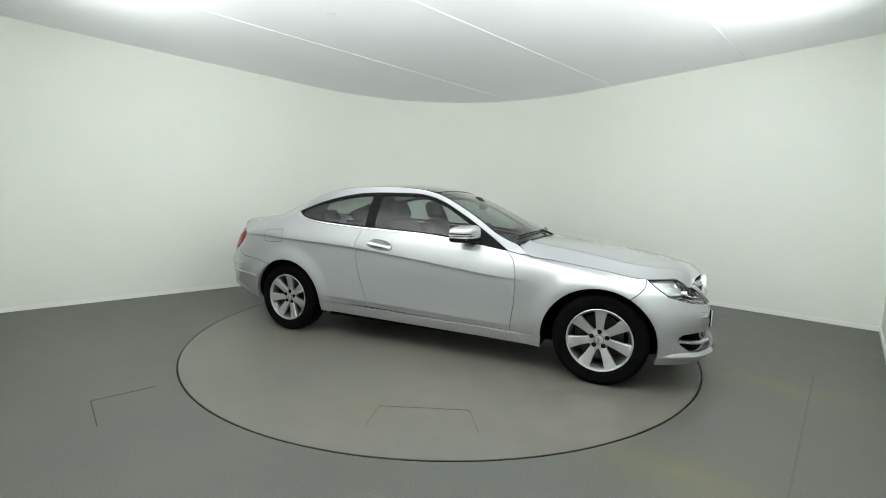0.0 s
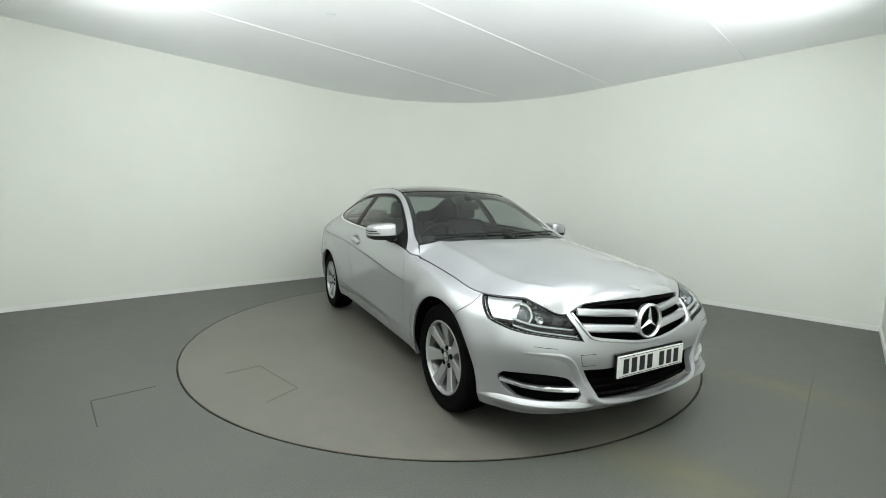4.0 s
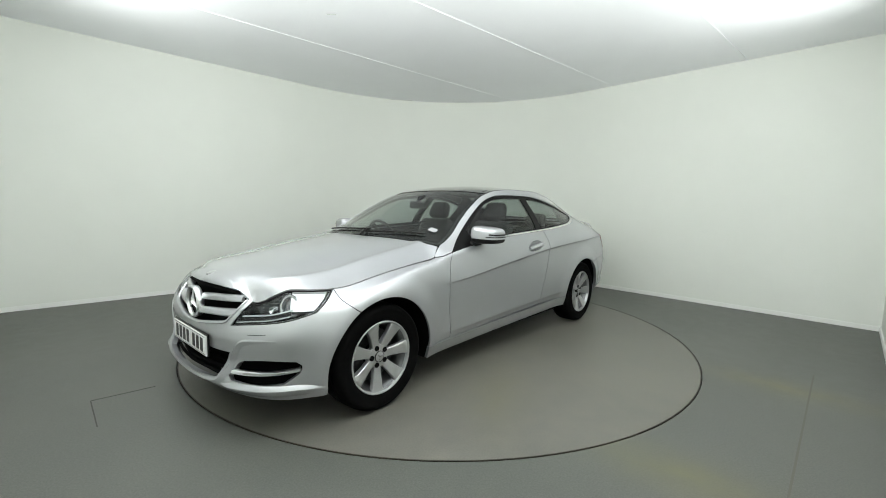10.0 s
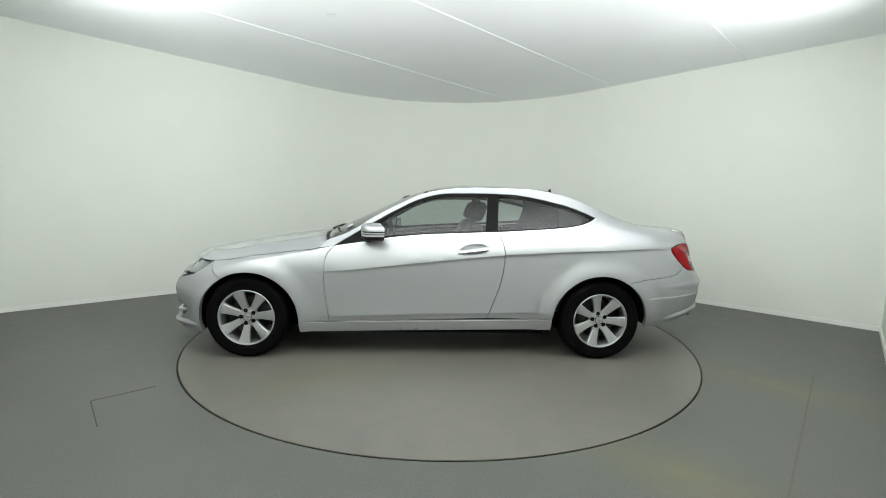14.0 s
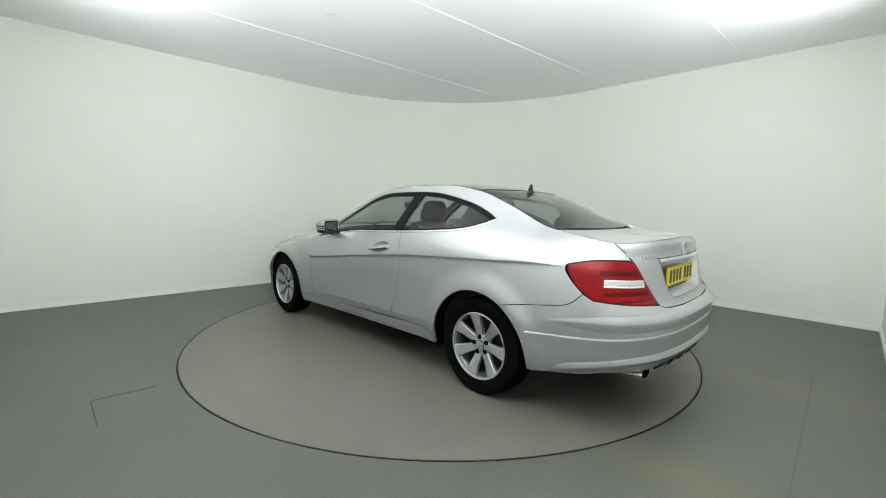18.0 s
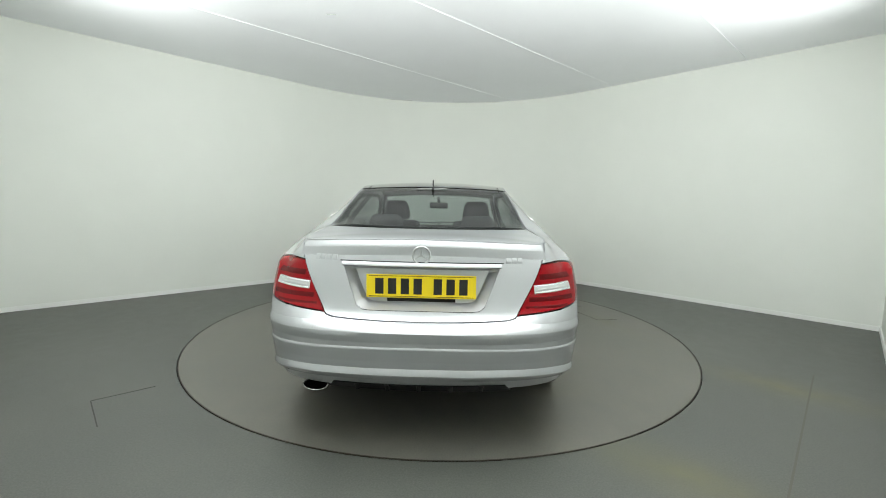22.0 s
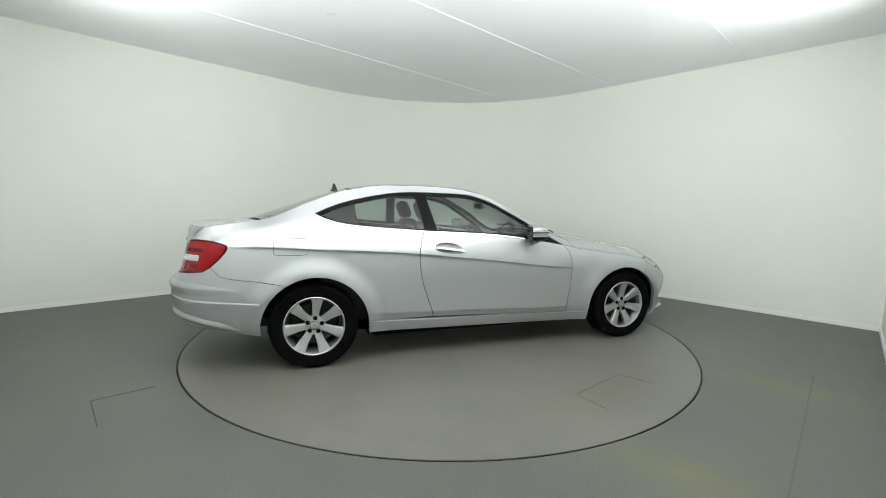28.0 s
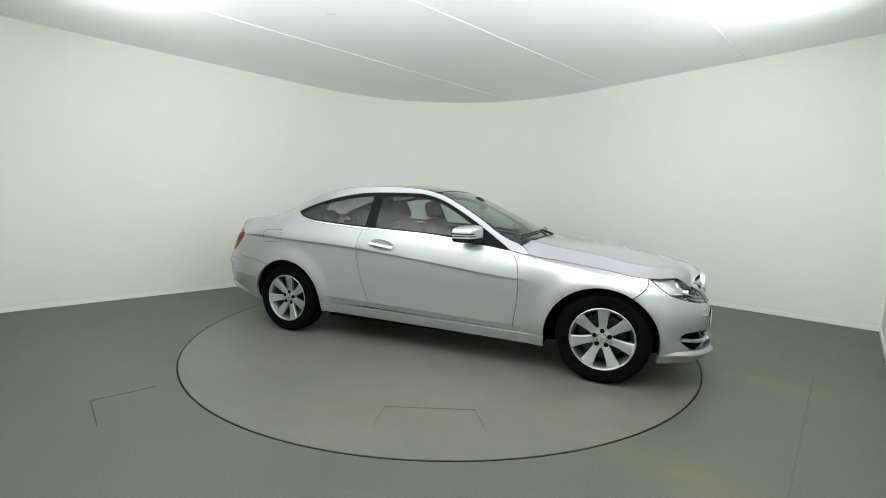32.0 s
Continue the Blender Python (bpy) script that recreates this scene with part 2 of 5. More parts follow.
# ceiling boards with raised joint strips
bm = bmesh.new()
prism(bm, [(p.x, p.y) for p in room_outline(-0.12)], HEIGHT, HEIGHT + 0.1)
for k, c, x0, x1, w, drop in ((0.905, 2.17, -2.6, 1.0, 0.006, 0.004), (0.885, 0.065, -2.1, 2.42, 0.007, 0.0045), (0.908, -2.18, -1.0, 3.62, 0.008, 0.007)):
    ends = [Vector((x, k * x + c)) for x in (x0, x1)]
    n = Vector((-k, 1)).normalized() * w
    prism(bm, [tuple(ends[0] + n), tuple(ends[0] - n), tuple(ends[1] - n), tuple(ends[1] + n)], HEIGHT - drop, HEIGHT + 0.002)
ceiling = tagged(part("ceiling", bm, M_CEIL), "white painted ceiling boards with thin raised joints", "ceiling", kind="structure")

for a, b, w in (((-1.145, 0.10), (-1.055, 0.10), 0.006), ((-1.04, 3.25), (-0.57, 3.33), 0.012), ((0.12, 3.37), (0.99, 3.30), 0.012)):
    bm = bmesh.new()
    d = (Vector(b) - Vector(a)).normalized()
    n = Vector((-d.y, d.x)) * w / 2
    prism(bm, [tuple(Vector(a) + n), tuple(Vector(a) - n), tuple(Vector(b) - n), tuple(Vector(b) + n)], HEIGHT - 0.004, HEIGHT + 0.002)
    tagged(part("ceiling_mark", bm, material("grey_mark", (0.55, 0.56, 0.54), 0.7)), "short grey line on the ceiling", "crack", kind="structure")

# floor with a round opening for the turntable
RING = 2.243
bm = bmesh.new()
outer = [bm.verts.new((p.x, p.y, 0)) for p in room_outline(-0.12)]
inner = [bm.verts.new((RING * math.cos(2 * math.pi * i / 160), RING * math.sin(2 * math.pi * i / 160), 0)) for i in range(160)]
edges = [bm.edges.new((outer[i], outer[(i + 1) % len(outer)])) for i in range(len(outer))]
edges += [bm.edges.new((inner[i], inner[(i + 1) % 160])) for i in range(160)]
bmesh.ops.triangle_fill(bm, use_beauty=True, use_dissolve=False, edges=edges)
down = [bm.verts.new((v.co.x, v.co.y, -0.05)) for v in inner]
for i in range(160):
    bm.faces.new((inner[i], inner[(i + 1) % 160], down[(i + 1) % 160], down[i]))
for f in bm.faces:
    if abs(f.normal.z) > 0.5 and f.normal.z < 0:
        f.normal_flip()
floor = tagged(part("floor", bm, M_FLOOR), "grey speckled vinyl floor with faint seams", "floor", kind="structure")
bm = bmesh.new()
prism(bm, [(p.x, p.y) for p in room_outline(-0.12)], -0.15, -0.05)
tagged(part("floor_base", bm, M_GAP), "dark void under the floor", "floor", kind="structure")


def strip(name, pts, w, mat, z=0.0, parent=None, label=""):
    """A thin inlaid seam: a raised bar of width w along the points."""
    bm = bmesh.new()
    for a, b in zip(pts, pts[1:]):
        a, b = Vector(a), Vector(b)
        d = (b - a).normalized()
        n = Vector((-d.y, d.x)) * w / 2
        prism(bm, [tuple(a + n), tuple(a - n), tuple(b - n), tuple(b + n)], z - 0.002, z + 0.0015)
    return part(name, bm, mat, parent, label)


tagged(strip("floor_seam", [(-1.84, -1.50), (-2.08, -1.712), (-1.806, -1.996)], 0.006, material("dark_cut", (0.035, 0.034, 0.03), 0.6)), "thin dark cut line in the grey floor", "floor seam", kind="structure")
M_SEAM = material("faint_seam", (0.082, 0.079, 0.062), 0.5)
tagged(strip("floor_seam", [(2.781, -1.106), (1.484, -2.447)], 0.010, M_SEAM), "faint straight joint in the grey floor", "floor seam", kind="structure")

# turntable, a thing that turns with the car
turntable = tagged(new("turntable"), "round grey vinyl covered turntable set flush in floor", "turntable")
bm = bmesh.new()
prism(bm, [((RING - 0.007) * math.cos(2 * math.pi * i / 160), (RING - 0.007) * math.sin(2 * math.pi * i / 160)) for i in range(160)], -0.045, 0.0)
part("disc", bm, M_DISC, turntable)

# ---- the car: smooth body surfaces ----
CAR_OFFSET = (0.148, 0.054)
car = tagged(new("car"), "silver two-door coupe car standing on a turntable", "car")


def pchip(xs, ys):
    """Smooth curve through knots with no overshoot."""
    xs, ys = np.array(xs, float), np.array(ys, float)
    h = np.diff(xs)
    s = np.diff(ys) / h
    m = np.zeros(len(xs))
    for i in range(1, len(xs) - 1):
        if s[i - 1] * s[i] > 0:
            w1, w2 = 2 * h[i] + h[i - 1], h[i] + 2 * h[i - 1]
            m[i] = (w1 + w2) / (w1 / s[i - 1] + w2 / s[i])
    m[0], m[-1] = s[0], s[-1]

    def f(x):
        x = np.clip(np.asarray(x, float), xs[0], xs[-1])
        i = np.clip(np.searchsorted(xs, x) - 1, 0, len(h) - 1)
        t = (x - xs[i]) / h[i]
        return ys[i] * (1 + 2 * t) * (1 - t) ** 2 + m[i] * h[i] * t * (1 - t) ** 2 + ys[i + 1] * t * t * (3 - 2 * t) + m[i + 1] * h[i] * t * t * (t - 1)
    return f


def cubic(xs, ys):
    """Natural cubic spline."""
    xs, ys = np.array(xs, float), np.array(ys, float)
    n, h = len(xs), np.diff(xs)
    a, r = np.eye(n), np.zeros(n)
    for i in range(1, n - 1):
        a[i, i - 1:i + 2] = h[i - 1], 2 * (h[i - 1] + h[i]), h[i]
        r[i] = 6 * ((ys[i + 1] - ys[i]) / h[i] - (ys[i] - ys[i - 1]) / h[i - 1])
    k = np.linalg.solve(a, r)

    def f(x):
        x = np.asarray(x, float)
        i = np.clip(np.searchsorted(xs, x) - 1, 0, n - 2)
        t, u = xs[i + 1] - x, x - xs[i]
        return (k[i] * t ** 3 + k[i + 1] * u ** 3) / (6 * h[i]) + (ys[i] / h[i] - k[i] * h[i] / 6) * t + (ys[i + 1] / h[i] - k[i + 1] * h[i] / 6) * u
    return f


# widest outline seen from above, from the middle of the nose to the middle of the tail
PLAN = [(2.170, 0), (2.150, 0.27), (2.092, 0.53), (1.945, 0.768), (1.81, 0.842), (1.62, 0.872), (1.38, 0.878), (0.75, 0.868), (0.0, 0.868), (-0.6, 0.874),
        (-1.0, 0.880), (-1.38, 0.885), (-1.75, 0.872), (-2.02, 0.832), (-2.22, 0.735), (-2.335, 0.57), (-2.39, 0.36), (-2.41, 0)]
ext = [(x, -y) for x, y in PLAN[2:0:-1]] + PLAN + [(x, -y) for x, y in PLAN[-2:-4:-1]]
chord = np.concatenate([[0], np.cumsum([math.hypot(b[0] - a[0], b[1] - a[1]) for a, b in zip(ext, ext[1:])])])
chord -= chord[2]
SU = chord[2:-2]
plan_x, plan_y = cubic(chord, [q[0] for q in ext]), cubic(chord, [q[1] for q in ext])
U_END = float(SU[-1])
UX = np.linspace(0, U_END, 1200)
X_OF_U = plan_x(UX)


def u_at(x):
    """Place along the outline of a given x on the flank."""
    return np.interp(-np.asarray(x, float), -X_OF_U, UX)


# stations: nose, y .52, corner, 1.62, 1.38, .75, 0, -.6, -1, -1.38, -1.75, -2.02, corner, y .36, tail
ST = SU[[0, 2, 3, 5, 6, 7, 8, 9, 10, 11, 12, 13, 14, 16, 17]]
LINES_Z = [
    (0.215, 0.205, 0.195, 0.19, 0.20, 0.20, 0.212, 0.222, 0.228, 0.24, 0.265, 0.300, 0.335, 0.335, 0.325),
    (0.26, 0.255, 0.25, 0.25, 0.25, 0.25, 0.262, 0.272, 0.278, 0.29, 0.32, 0.365, 0.41, 0.415, 0.415),
    (0.38, 0.37, 0.36, 0.36, 0.34, 0.335, 0.355, 0.372, 0.382, 0.40, 0.46, 0.50, 0.54, 0.54, 0.54),
    (0.48, 0.49, 0.52, 0.52, 0.52, 0.50, 0.53, 0.55, 0.57, 0.58, 0.58, 0.59, 0.61, 0.61, 0.61),
    (0.60, 0.58, 0.62, 0.645, 0.655, 0.685, 0.765, 0.828, 0.855, 0.875, 0.892, 0.886, 0.79, 0.70, 0.69),
    (0.69, 0.63, 0.685, 0.70, 0.745, 0.855, 0.945, 0.985, 1.02, 1.035, 1.00, 0.955, 0.91, 0.90, 0.90)]
LINES_D = [
    (0.05, 0.05, 0.06, 0.07, 0.07, 0.06, 0.06, 0.06, 0.06, 0.065, 0.06, 0.06, 0.06, 0.07, 0.07),
    (0.02, 0.02, 0.03, 0.045, 0.050, 0.044, 0.044, 0.044, 0.044, 0.050, 0.033, 0.024, 0.020, 0.018, 0.018),
    (0.078, 0.050, 0.03, 0.024, 0.024, 0.027, 0.028, 0.027, 0.024, 0.018, 0.010, 0.006, 0.004, 0.004, 0.004),
    (0.066, 0.042, 0.008, 0.006, 0.010, 0.018, 0.020, 0.018, 0.014, 0.006, 0.002, 0.0, 0.0, 0.0, 0.0),
    (0.085, 0.075, 0.04, 0.018, 0.008, 0.008, 0.008, 0.008, 0.010, 0.013, 0.03, 0.04, 0.06, 0.07, 0.07),
    (0.105, 0.11, 0.09, 0.050, 0.036, 0.043, 0.046, 0.055, 0.076, 0.108, 0.12, 0.12, 0.10, 0.115, 0.115)]
# top edge of the flank: wing edge, screen pillar, roof rail, rear pillar, boot edge
RAIL_X = (1.62, 1.38, 1.05, 0.86, 0.79, 0.70, 0.60, 0.45, 0.25, 0.05, -0.15, -0.45, -0.80, -1.10, -1.40, -1.75, -1.95, -2.06)
RAIL_Y = (0.767, 0.773, 0.775, 0.776, 0.740, 0.720, 0.696, 0.649, 0.598, 0.562, 0.548, 0.541, 0.539, 0.540, 0.557, 0.584, 0.606, 0.622)
RAIL_Z = (0.747, 0.784, 0.829, 0.854, 0.918, 0.950, 0.996, 1.092, 1.206, 1.297, 1.343, 1.362, 1.359, 1.314, 1.212, 1.078, 1.050, 1.035)
rail_u = [SU[0], SU[1], SU[1] * 0.48 + SU[2] * 0.52, SU[2], SU[2] * 0.5 + SU[3] * 0.5, SU[3]] + [float(u_at(x)) for x in RAIL_X] + [SU[14], SU[16], SU[17]]
rail_d = [0.118, 0.128, 0.148, 0.165, 0.18, 0.19] + [float(plan_y(u_at(x))) - y for x, y in zip(RAIL_X, RAIL_Y)] + [0.165, 0.14, 0.135]
rail_z = [0.735, 0.733, 0.722, 0.662, 0.709, 0.743] + list(RAIL_Z) + [1.018, 1.032, 1.040]
f_z = [pchip(ST, z) for z in LINES_Z] + [pchip(rail_u, rail_z)]
f_d = [pchip(ST, d) for d in LINES_D] + [pchip(rail_u, rail_d)]


def swell(u, z):
    """Flared wheel arches and the crease under the belt."""
    x = plan_x(u)
    out = np.zeros_like(x)
    for cx, cz, reach in ((1.365, 0.31, 0.145), (-1.375, 0.31, 0.145)):
        r = np.abs(np.hypot(x - cx, z - cz) - 0.378)
        out += 0.0105 * (1 + np.cos(np.pi * np.clip(r / reach, 0, 1)))
    zc = f_z[4](u)
    on = np.clip((0.90 - x) / 0.3, 0, 1) * np.clip((x + 2.0) / 0.3, 0, 1)
    on = on * on * (3 - 2 * on)
    out += 0.0100 * on * np.exp(-np.abs(zc - z) / np.where(z > zc, 0.10, 0.007))
    zs = f_z[2](u)
    out += 0.0110 * np.clip((0.85 - x) / 0.2, 0, 1) * np.clip((x + 0.97) / 0.12, 0, 1) * np.exp(-np.abs(zs - z) / np.where(z > zs, 0.08, 0.018))
    return out


def flank(u, z, inset=0.0):
    """Point of the wrapped body surface at outline place u (negative: right side) and height z."""
    u, z = np.asarray(u, float), np.asarray(z, float)
    side = np.where(u < 0, -1.0, 1.0)
    a = np.clip(np.abs(u), 0, U_END)
    zk = np.stack([f(a) for f in f_z])
    dk = np.stack([f(a) for f in f_d])
    for i in range(1, len(zk)):
        zk[i] = np.maximum(zk[i], zk[i - 1] + 0.012)
    h = np.diff(zk, axis=0)
    s = np.diff(dk, axis=0) / h
    m = np.empty_like(zk)
    w1, w2 = 2 * h[1:] + h[:-1], h[1:] + 2 * h[:-1]
    same = s[1:] * s[:-1] > 0
    m[1:-1] = np.where(same, (w1 + w2) / np.where(same, w1 / np.where(same, s[:-1], 1) + w2 / np.where(same, s[1:], 1), 1), 0)
    m[0], m[-1] = s[0], s[-1]
    i = np.clip((zk[1:-1] < z).sum(0), 0, len(h) - 1)
    j = np.arange(len(a))
    hh, t = h[i, j], (z - zk[i, j]) / h[i, j]
    tc = np.clip(t, 0, 1)
    d = dk[i, j] * (1 + 2 * tc) * (1 - tc) ** 2 + m[i, j] * hh * tc * (1 - tc) ** 2 + dk[i + 1, j] * tc * tc * (3 - 2 * tc) + m[i + 1, j] * hh * tc * tc * (tc - 1)
    d = d + np.where(t > 1, (t - 1) * hh * m[-1], 0) + np.where(t < 0, t * hh * m[0], 0)
    d = d - swell(a, z) + inset
    e = 1e-3
    tx, ty = plan_x(a + e) - plan_x(a - e), plan_y(a + e) - plan_y(a - e)
    ln = np.hypot(tx, ty)
    nx, ny = ty / ln, -tx / ln
    x, y = plan_x(a) - nx * d, plan_y(a) - ny * d
    return np.stack([x, side * y, z], -1)


rail_pts = flank(UX, f_z[6](UX))


def rail_at(x):
    return np.interp(-x, -rail_pts[:, 0], rail_pts[:, 1]), np.interp(-x, -rail_pts[:, 0], rail_pts[:, 2])


mid_bonnet = cubic((0.6, 0.95, 1.2, 1.45, 1.8, 1.95, 2.02, 2.056), (0.985, 0.952, 0.925, 0.888, 0.822, 0.788, 0.762, 0.735))
mid_glass = cubic((-1.95, -1.75, -1.4, -1.1, -0.8, -0.45, -0.15, 0.05, 0.25, 0.5, 0.75, 0.95), (1.045, 1.118, 1.246, 1.338, 1.387, 1.400, 1.381, 1.334, 1.258, 1.140, 1.022, 0.925))
mid_boot = cubic((-2.276, -2.2, -2.05, -1.9, -1.7), (1.040, 1.047, 1.055, 1.066, 1.085))


def top(mid, power, ridge=0.0):
    def f(x, y, inset=0.0):
        x, y = np.asarray(x, float), np.asarray(y, float)
        yr, zr = rail_at(x)
        t = np.clip(np.abs(y) / np.maximum(yr, 1e-3), 0, 1.15)
        zc = mid(x)
        z = zc - (zc - zr) * t ** (np.interp(x, (0.8, 1.0, 1.2, 1.5, 1.72, 1.95), (4.5, 3.2, 2.7, 2.1, 2.4, 3.8)) if ridge else power)
        if ridge:
            z = z + ridge * np.exp(-np.abs((t - 0.775) / np.where(t > 0.775, 0.085, 0.060)) ** 1.5) * np.clip((2.0 - x) / 0.4, 0, 1)
        return np.stack([x, y, z - inset], -1)
    return f


bonnet_top, glass_top, boot_top = top(mid_bonnet, 3.0, 0.015), top(mid_glass, 2.3), top(mid_boot, 3.0)


def smooth_line(pts, step=0.02):
    """Rounded run of points (Catmull-Rom), evenly sampled."""
    p = [np.array(q, float) for q in pts]
    if len(p) == 2:
        n = max(1, int(np.linalg.norm(p[1] - p[0]) / step))
        return [p[0] + (p[1] - p[0]) * i / n for i in range(n)] + [p[1]]
    q = [2 * p[0] - p[1]] + p + [2 * p[-1] - p[-2]]
    out = []
    for i in range(1, len(q) - 2):
        a, b, c, d = q[i - 1:i + 3]
        n = max(1, int(np.linalg.norm(c - b) / step))
        for k in range(n):
            t = k / n
            out.append(0.5 * (2 * b + (c - a) * t + (2 * a - 5 * b + 4 * c - d) * t * t + (3 * b - a - 3 * c + d) * t ** 3))
    return out + [p[-1]]


def outline(*runs):
    """Closed outline from runs of points, each run smooth, with corners between the runs."""
    out = []
    for r in runs:
        for q in smooth_line(r):
            if not out or np.linalg.norm(q - out[-1]) > 1e-4:
                out.append(q)
    if np.linalg.norm(out[0] - out[-1]) < 1e-4:
        out.pop()
    return np.array(out)


def inside(poly, pts):
    x, y = pts[:, 0], pts[:, 1]
    c = np.zeros(len(pts), bool)
    for (x0, y0), (x1, y1) in zip(poly, np.roll(poly, -1, 0)):
        if y0 != y1:
            c ^= ((y0 > y) != (y1 > y)) & (x < (x1 - x0) * (y - y0) / (y1 - y0) + x0)
    return c


def shrink(poly, g):
    """Move a closed outline inwards by g."""
    e = np.roll(poly, -1, 0) - poly
    e /= np.maximum(np.linalg.norm(e, axis=1), 1e-9)[:, None]
    area = np.sum(poly[:, 0] * np.roll(poly[:, 1], -1) - np.roll(poly[:, 0], -1) * poly[:, 1])
    n = np.stack([-e[:, 1], e[:, 0]], -1) * (1 if area > 0 else -1)
    m = n + np.roll(n, 1, 0)
    m /= np.maximum((m * n).sum(1), 0.5)[:, None]
    return poly + m * g


def panel(name, surf, poly, mat, parent, holes=(), step=0.022, gap=0.0024, lip=0.014, label="", flip=False, rows_t=()):
    """A sheet of the body: a closed outline laid on a surface, with its edges turned in."""
    from mathutils.geometry import delaunay_2d_cdt
    loops = [shrink(np.array(poly), gap)] + [shrink(np.array(h), -gap) for h in holes]
    if flip:
        loops = [lp * np.array([-1, 1]) for lp in loops]
    allp = np.concatenate(loops)
    lo, hi = loops[0].min(0), loops[0].max(0)
    gx, gy = np.meshgrid(np.arange(lo[0], hi[0], step), np.arange(lo[1], hi[1], step))
    gp = np.stack([gx.ravel(), gy.ravel()], -1)
    keep = inside(loops[0], gp)
    for h in loops[1:]:
        keep &= ~inside(h, gp)
    gp = gp[keep]
    if len(gp):
        near = np.full(len(gp), 9.0)
        for k in range(0, len(allp)):
            near = np.minimum(near, np.abs(gp - allp[k]).max(1))
        gp = gp[near > step * 0.45]
    if surf is flank:
        ku = np.arange(lo[0], hi[0], 0.012)
        for line, offs, clear in ((f_z[4], (-0.018, -0.011, -0.006, -0.0025, 0.0, 0.005), 0.020), (f_z[2], (-0.020, -0.010, -0.004, 0.0, 0.012), 0.022)):
            rows = np.concatenate([np.stack([ku, line(np.abs(ku)) + o], -1) for o in offs])
            on = inside(loops[0], rows) & (np.abs(plan_x(np.abs(rows[:, 0])) + 0.55) < 1.45)
            for h in loops[1:]:
                on &= ~inside(h, rows)
            if len(gp) and on.any():
                gp = gp[np.abs(gp[:, 1] - line(np.abs(gp[:, 0]))) > clear]
                rows = rows[on]
                near = np.full(len(rows), 9.0)
                for k in range(0, len(allp)):
                    near = np.minimum(near, np.abs(rows - allp[k]).max(1))
                gp = np.concatenate([gp, rows[near > 0.006]])
    if rows_t:
        ratio = np.abs(gp[:, 1]) / np.maximum(rail_at(gp[:, 0])[0], 1e-3)
        gp = gp[(ratio < rows_t[0] - 0.03) | (ratio > rows_t[-1] + 0.03)]
        kx = np.arange(lo[0] + 0.01, hi[0] - 0.01, 0.018)
        rows = np.concatenate([np.stack([kx, k * s_ * rail_at(kx)[0]], -1) for k in rows_t for s_ in (1, -1)])
        near = np.full(len(rows), 9.0)
        for k in range(0, len(allp)):
            near = np.minimum(near, np.abs(rows - allp[k]).max(1))
        gp = np.concatenate([gp, rows[inside(loops[0], rows) & (near > 0.010)]])
    edges, base = [], 0
    for lp in loops:
        edges += [(base + i, base + (i + 1) % len(lp)) for i in range(len(lp))]
        base += len(lp)
    pts = np.concatenate([allp, gp]) if len(gp) else allp
    co, _, tris, _, _, _ = delaunay_2d_cdt([Vector(q) for q in pts], edges, [], 0, 1e-5)
    co = np.array([tuple(c) for c in co])
    tris = np.array([t for t in tris if len(t) == 3])
    cen = co[tris].mean(1)
    ok = inside(loops[0], cen)
    for h in loops[1:]:
        ok &= ~inside(h, cen)
    tris = tris[ok]
    e = 2e-3
    v = surf(co[:, 0], co[:, 1])
    du = surf(co[:, 0] + e, co[:, 1]) - surf(co[:, 0] - e, co[:, 1])
    dv = surf(co[:, 0], co[:, 1] + e) - surf(co[:, 0], co[:, 1] - e)
    nrm = np.cross(du, dv)
    nrm /= np.maximum(np.linalg.norm(nrm, axis=1), 1e-12)[:, None]
    ref = v - np.array([0, 0, 0.55]) - np.stack([np.clip(v[:, 0], -1.5, 1.5), 0 * v[:, 0], 0 * v[:, 0]], -1)
    if (nrm * ref).sum() < 0:
        nrm = -nrm
    a, b, c = v[tris[:, 0]], v[tris[:, 1]], v[tris[:, 2]]
    bad = (np.cross(b - a, c - a) * nrm[tris].mean(1)).sum(1) < 0
    tris[bad] = tris[bad][:, ::-1]
    verts, faces = list(v), [tuple(t) for t in tris]
    normals = list(nrm)
    if lip:
        count = {}
        for t in tris:
            for i in range(3):
                p, q = t[i], t[(i + 1) % 3]
                count[(p, q)] = count.get((p, q), 0) + 1
        for (p, q) in list(count):
            if (q, p) in count:
                continue
            n0 = len(verts)
            side = np.cross(v[q] - v[p], nrm[p])
            side /= max(np.linalg.norm(side), 1e-9)
            for k in (p, q):
                verts += [v[k], v[k] - nrm[k] * lip]
                normals += [side, side]
            faces.append((n0, n0 + 1, n0 + 3, n0 + 2))
    me = bpy.data.meshes.new(name)
    me.from_pydata([tuple(q) for q in verts], [], [tuple(int(i) for i in f) for f in faces])
    me.shade_smooth()
    me.update()
    me.normals_split_custom_set_from_vertices([tuple(float(k) for k in n) for n in normals])
    me.materials.append(mat)
    ob = new(name, me)
    ob.parent = parent
    if label:
        tagged(ob, label)
    return ob


def arc_pts(cx, cz, r, a0, a1, n=14):
    return [(cx + r * math.cos(radians(a0 + (a1 - a0) * i / n)), cz + r * math.sin(radians(a0 + (a1 - a0) * i / n))) for i in range(n + 1)]


def on_flank(pts):
    """(x, z) pairs to outline places."""
    return [(float(u_at(x)), z) for x, z in pts]


def front_u(y, z):
    """Outline place of a given distance from the middle on the nose."""
    g = np.linspace(0, SU[6], 240)
    p = flank(g, np.full(240, z))
    return float(np.interp(y, p[:, 1], g))


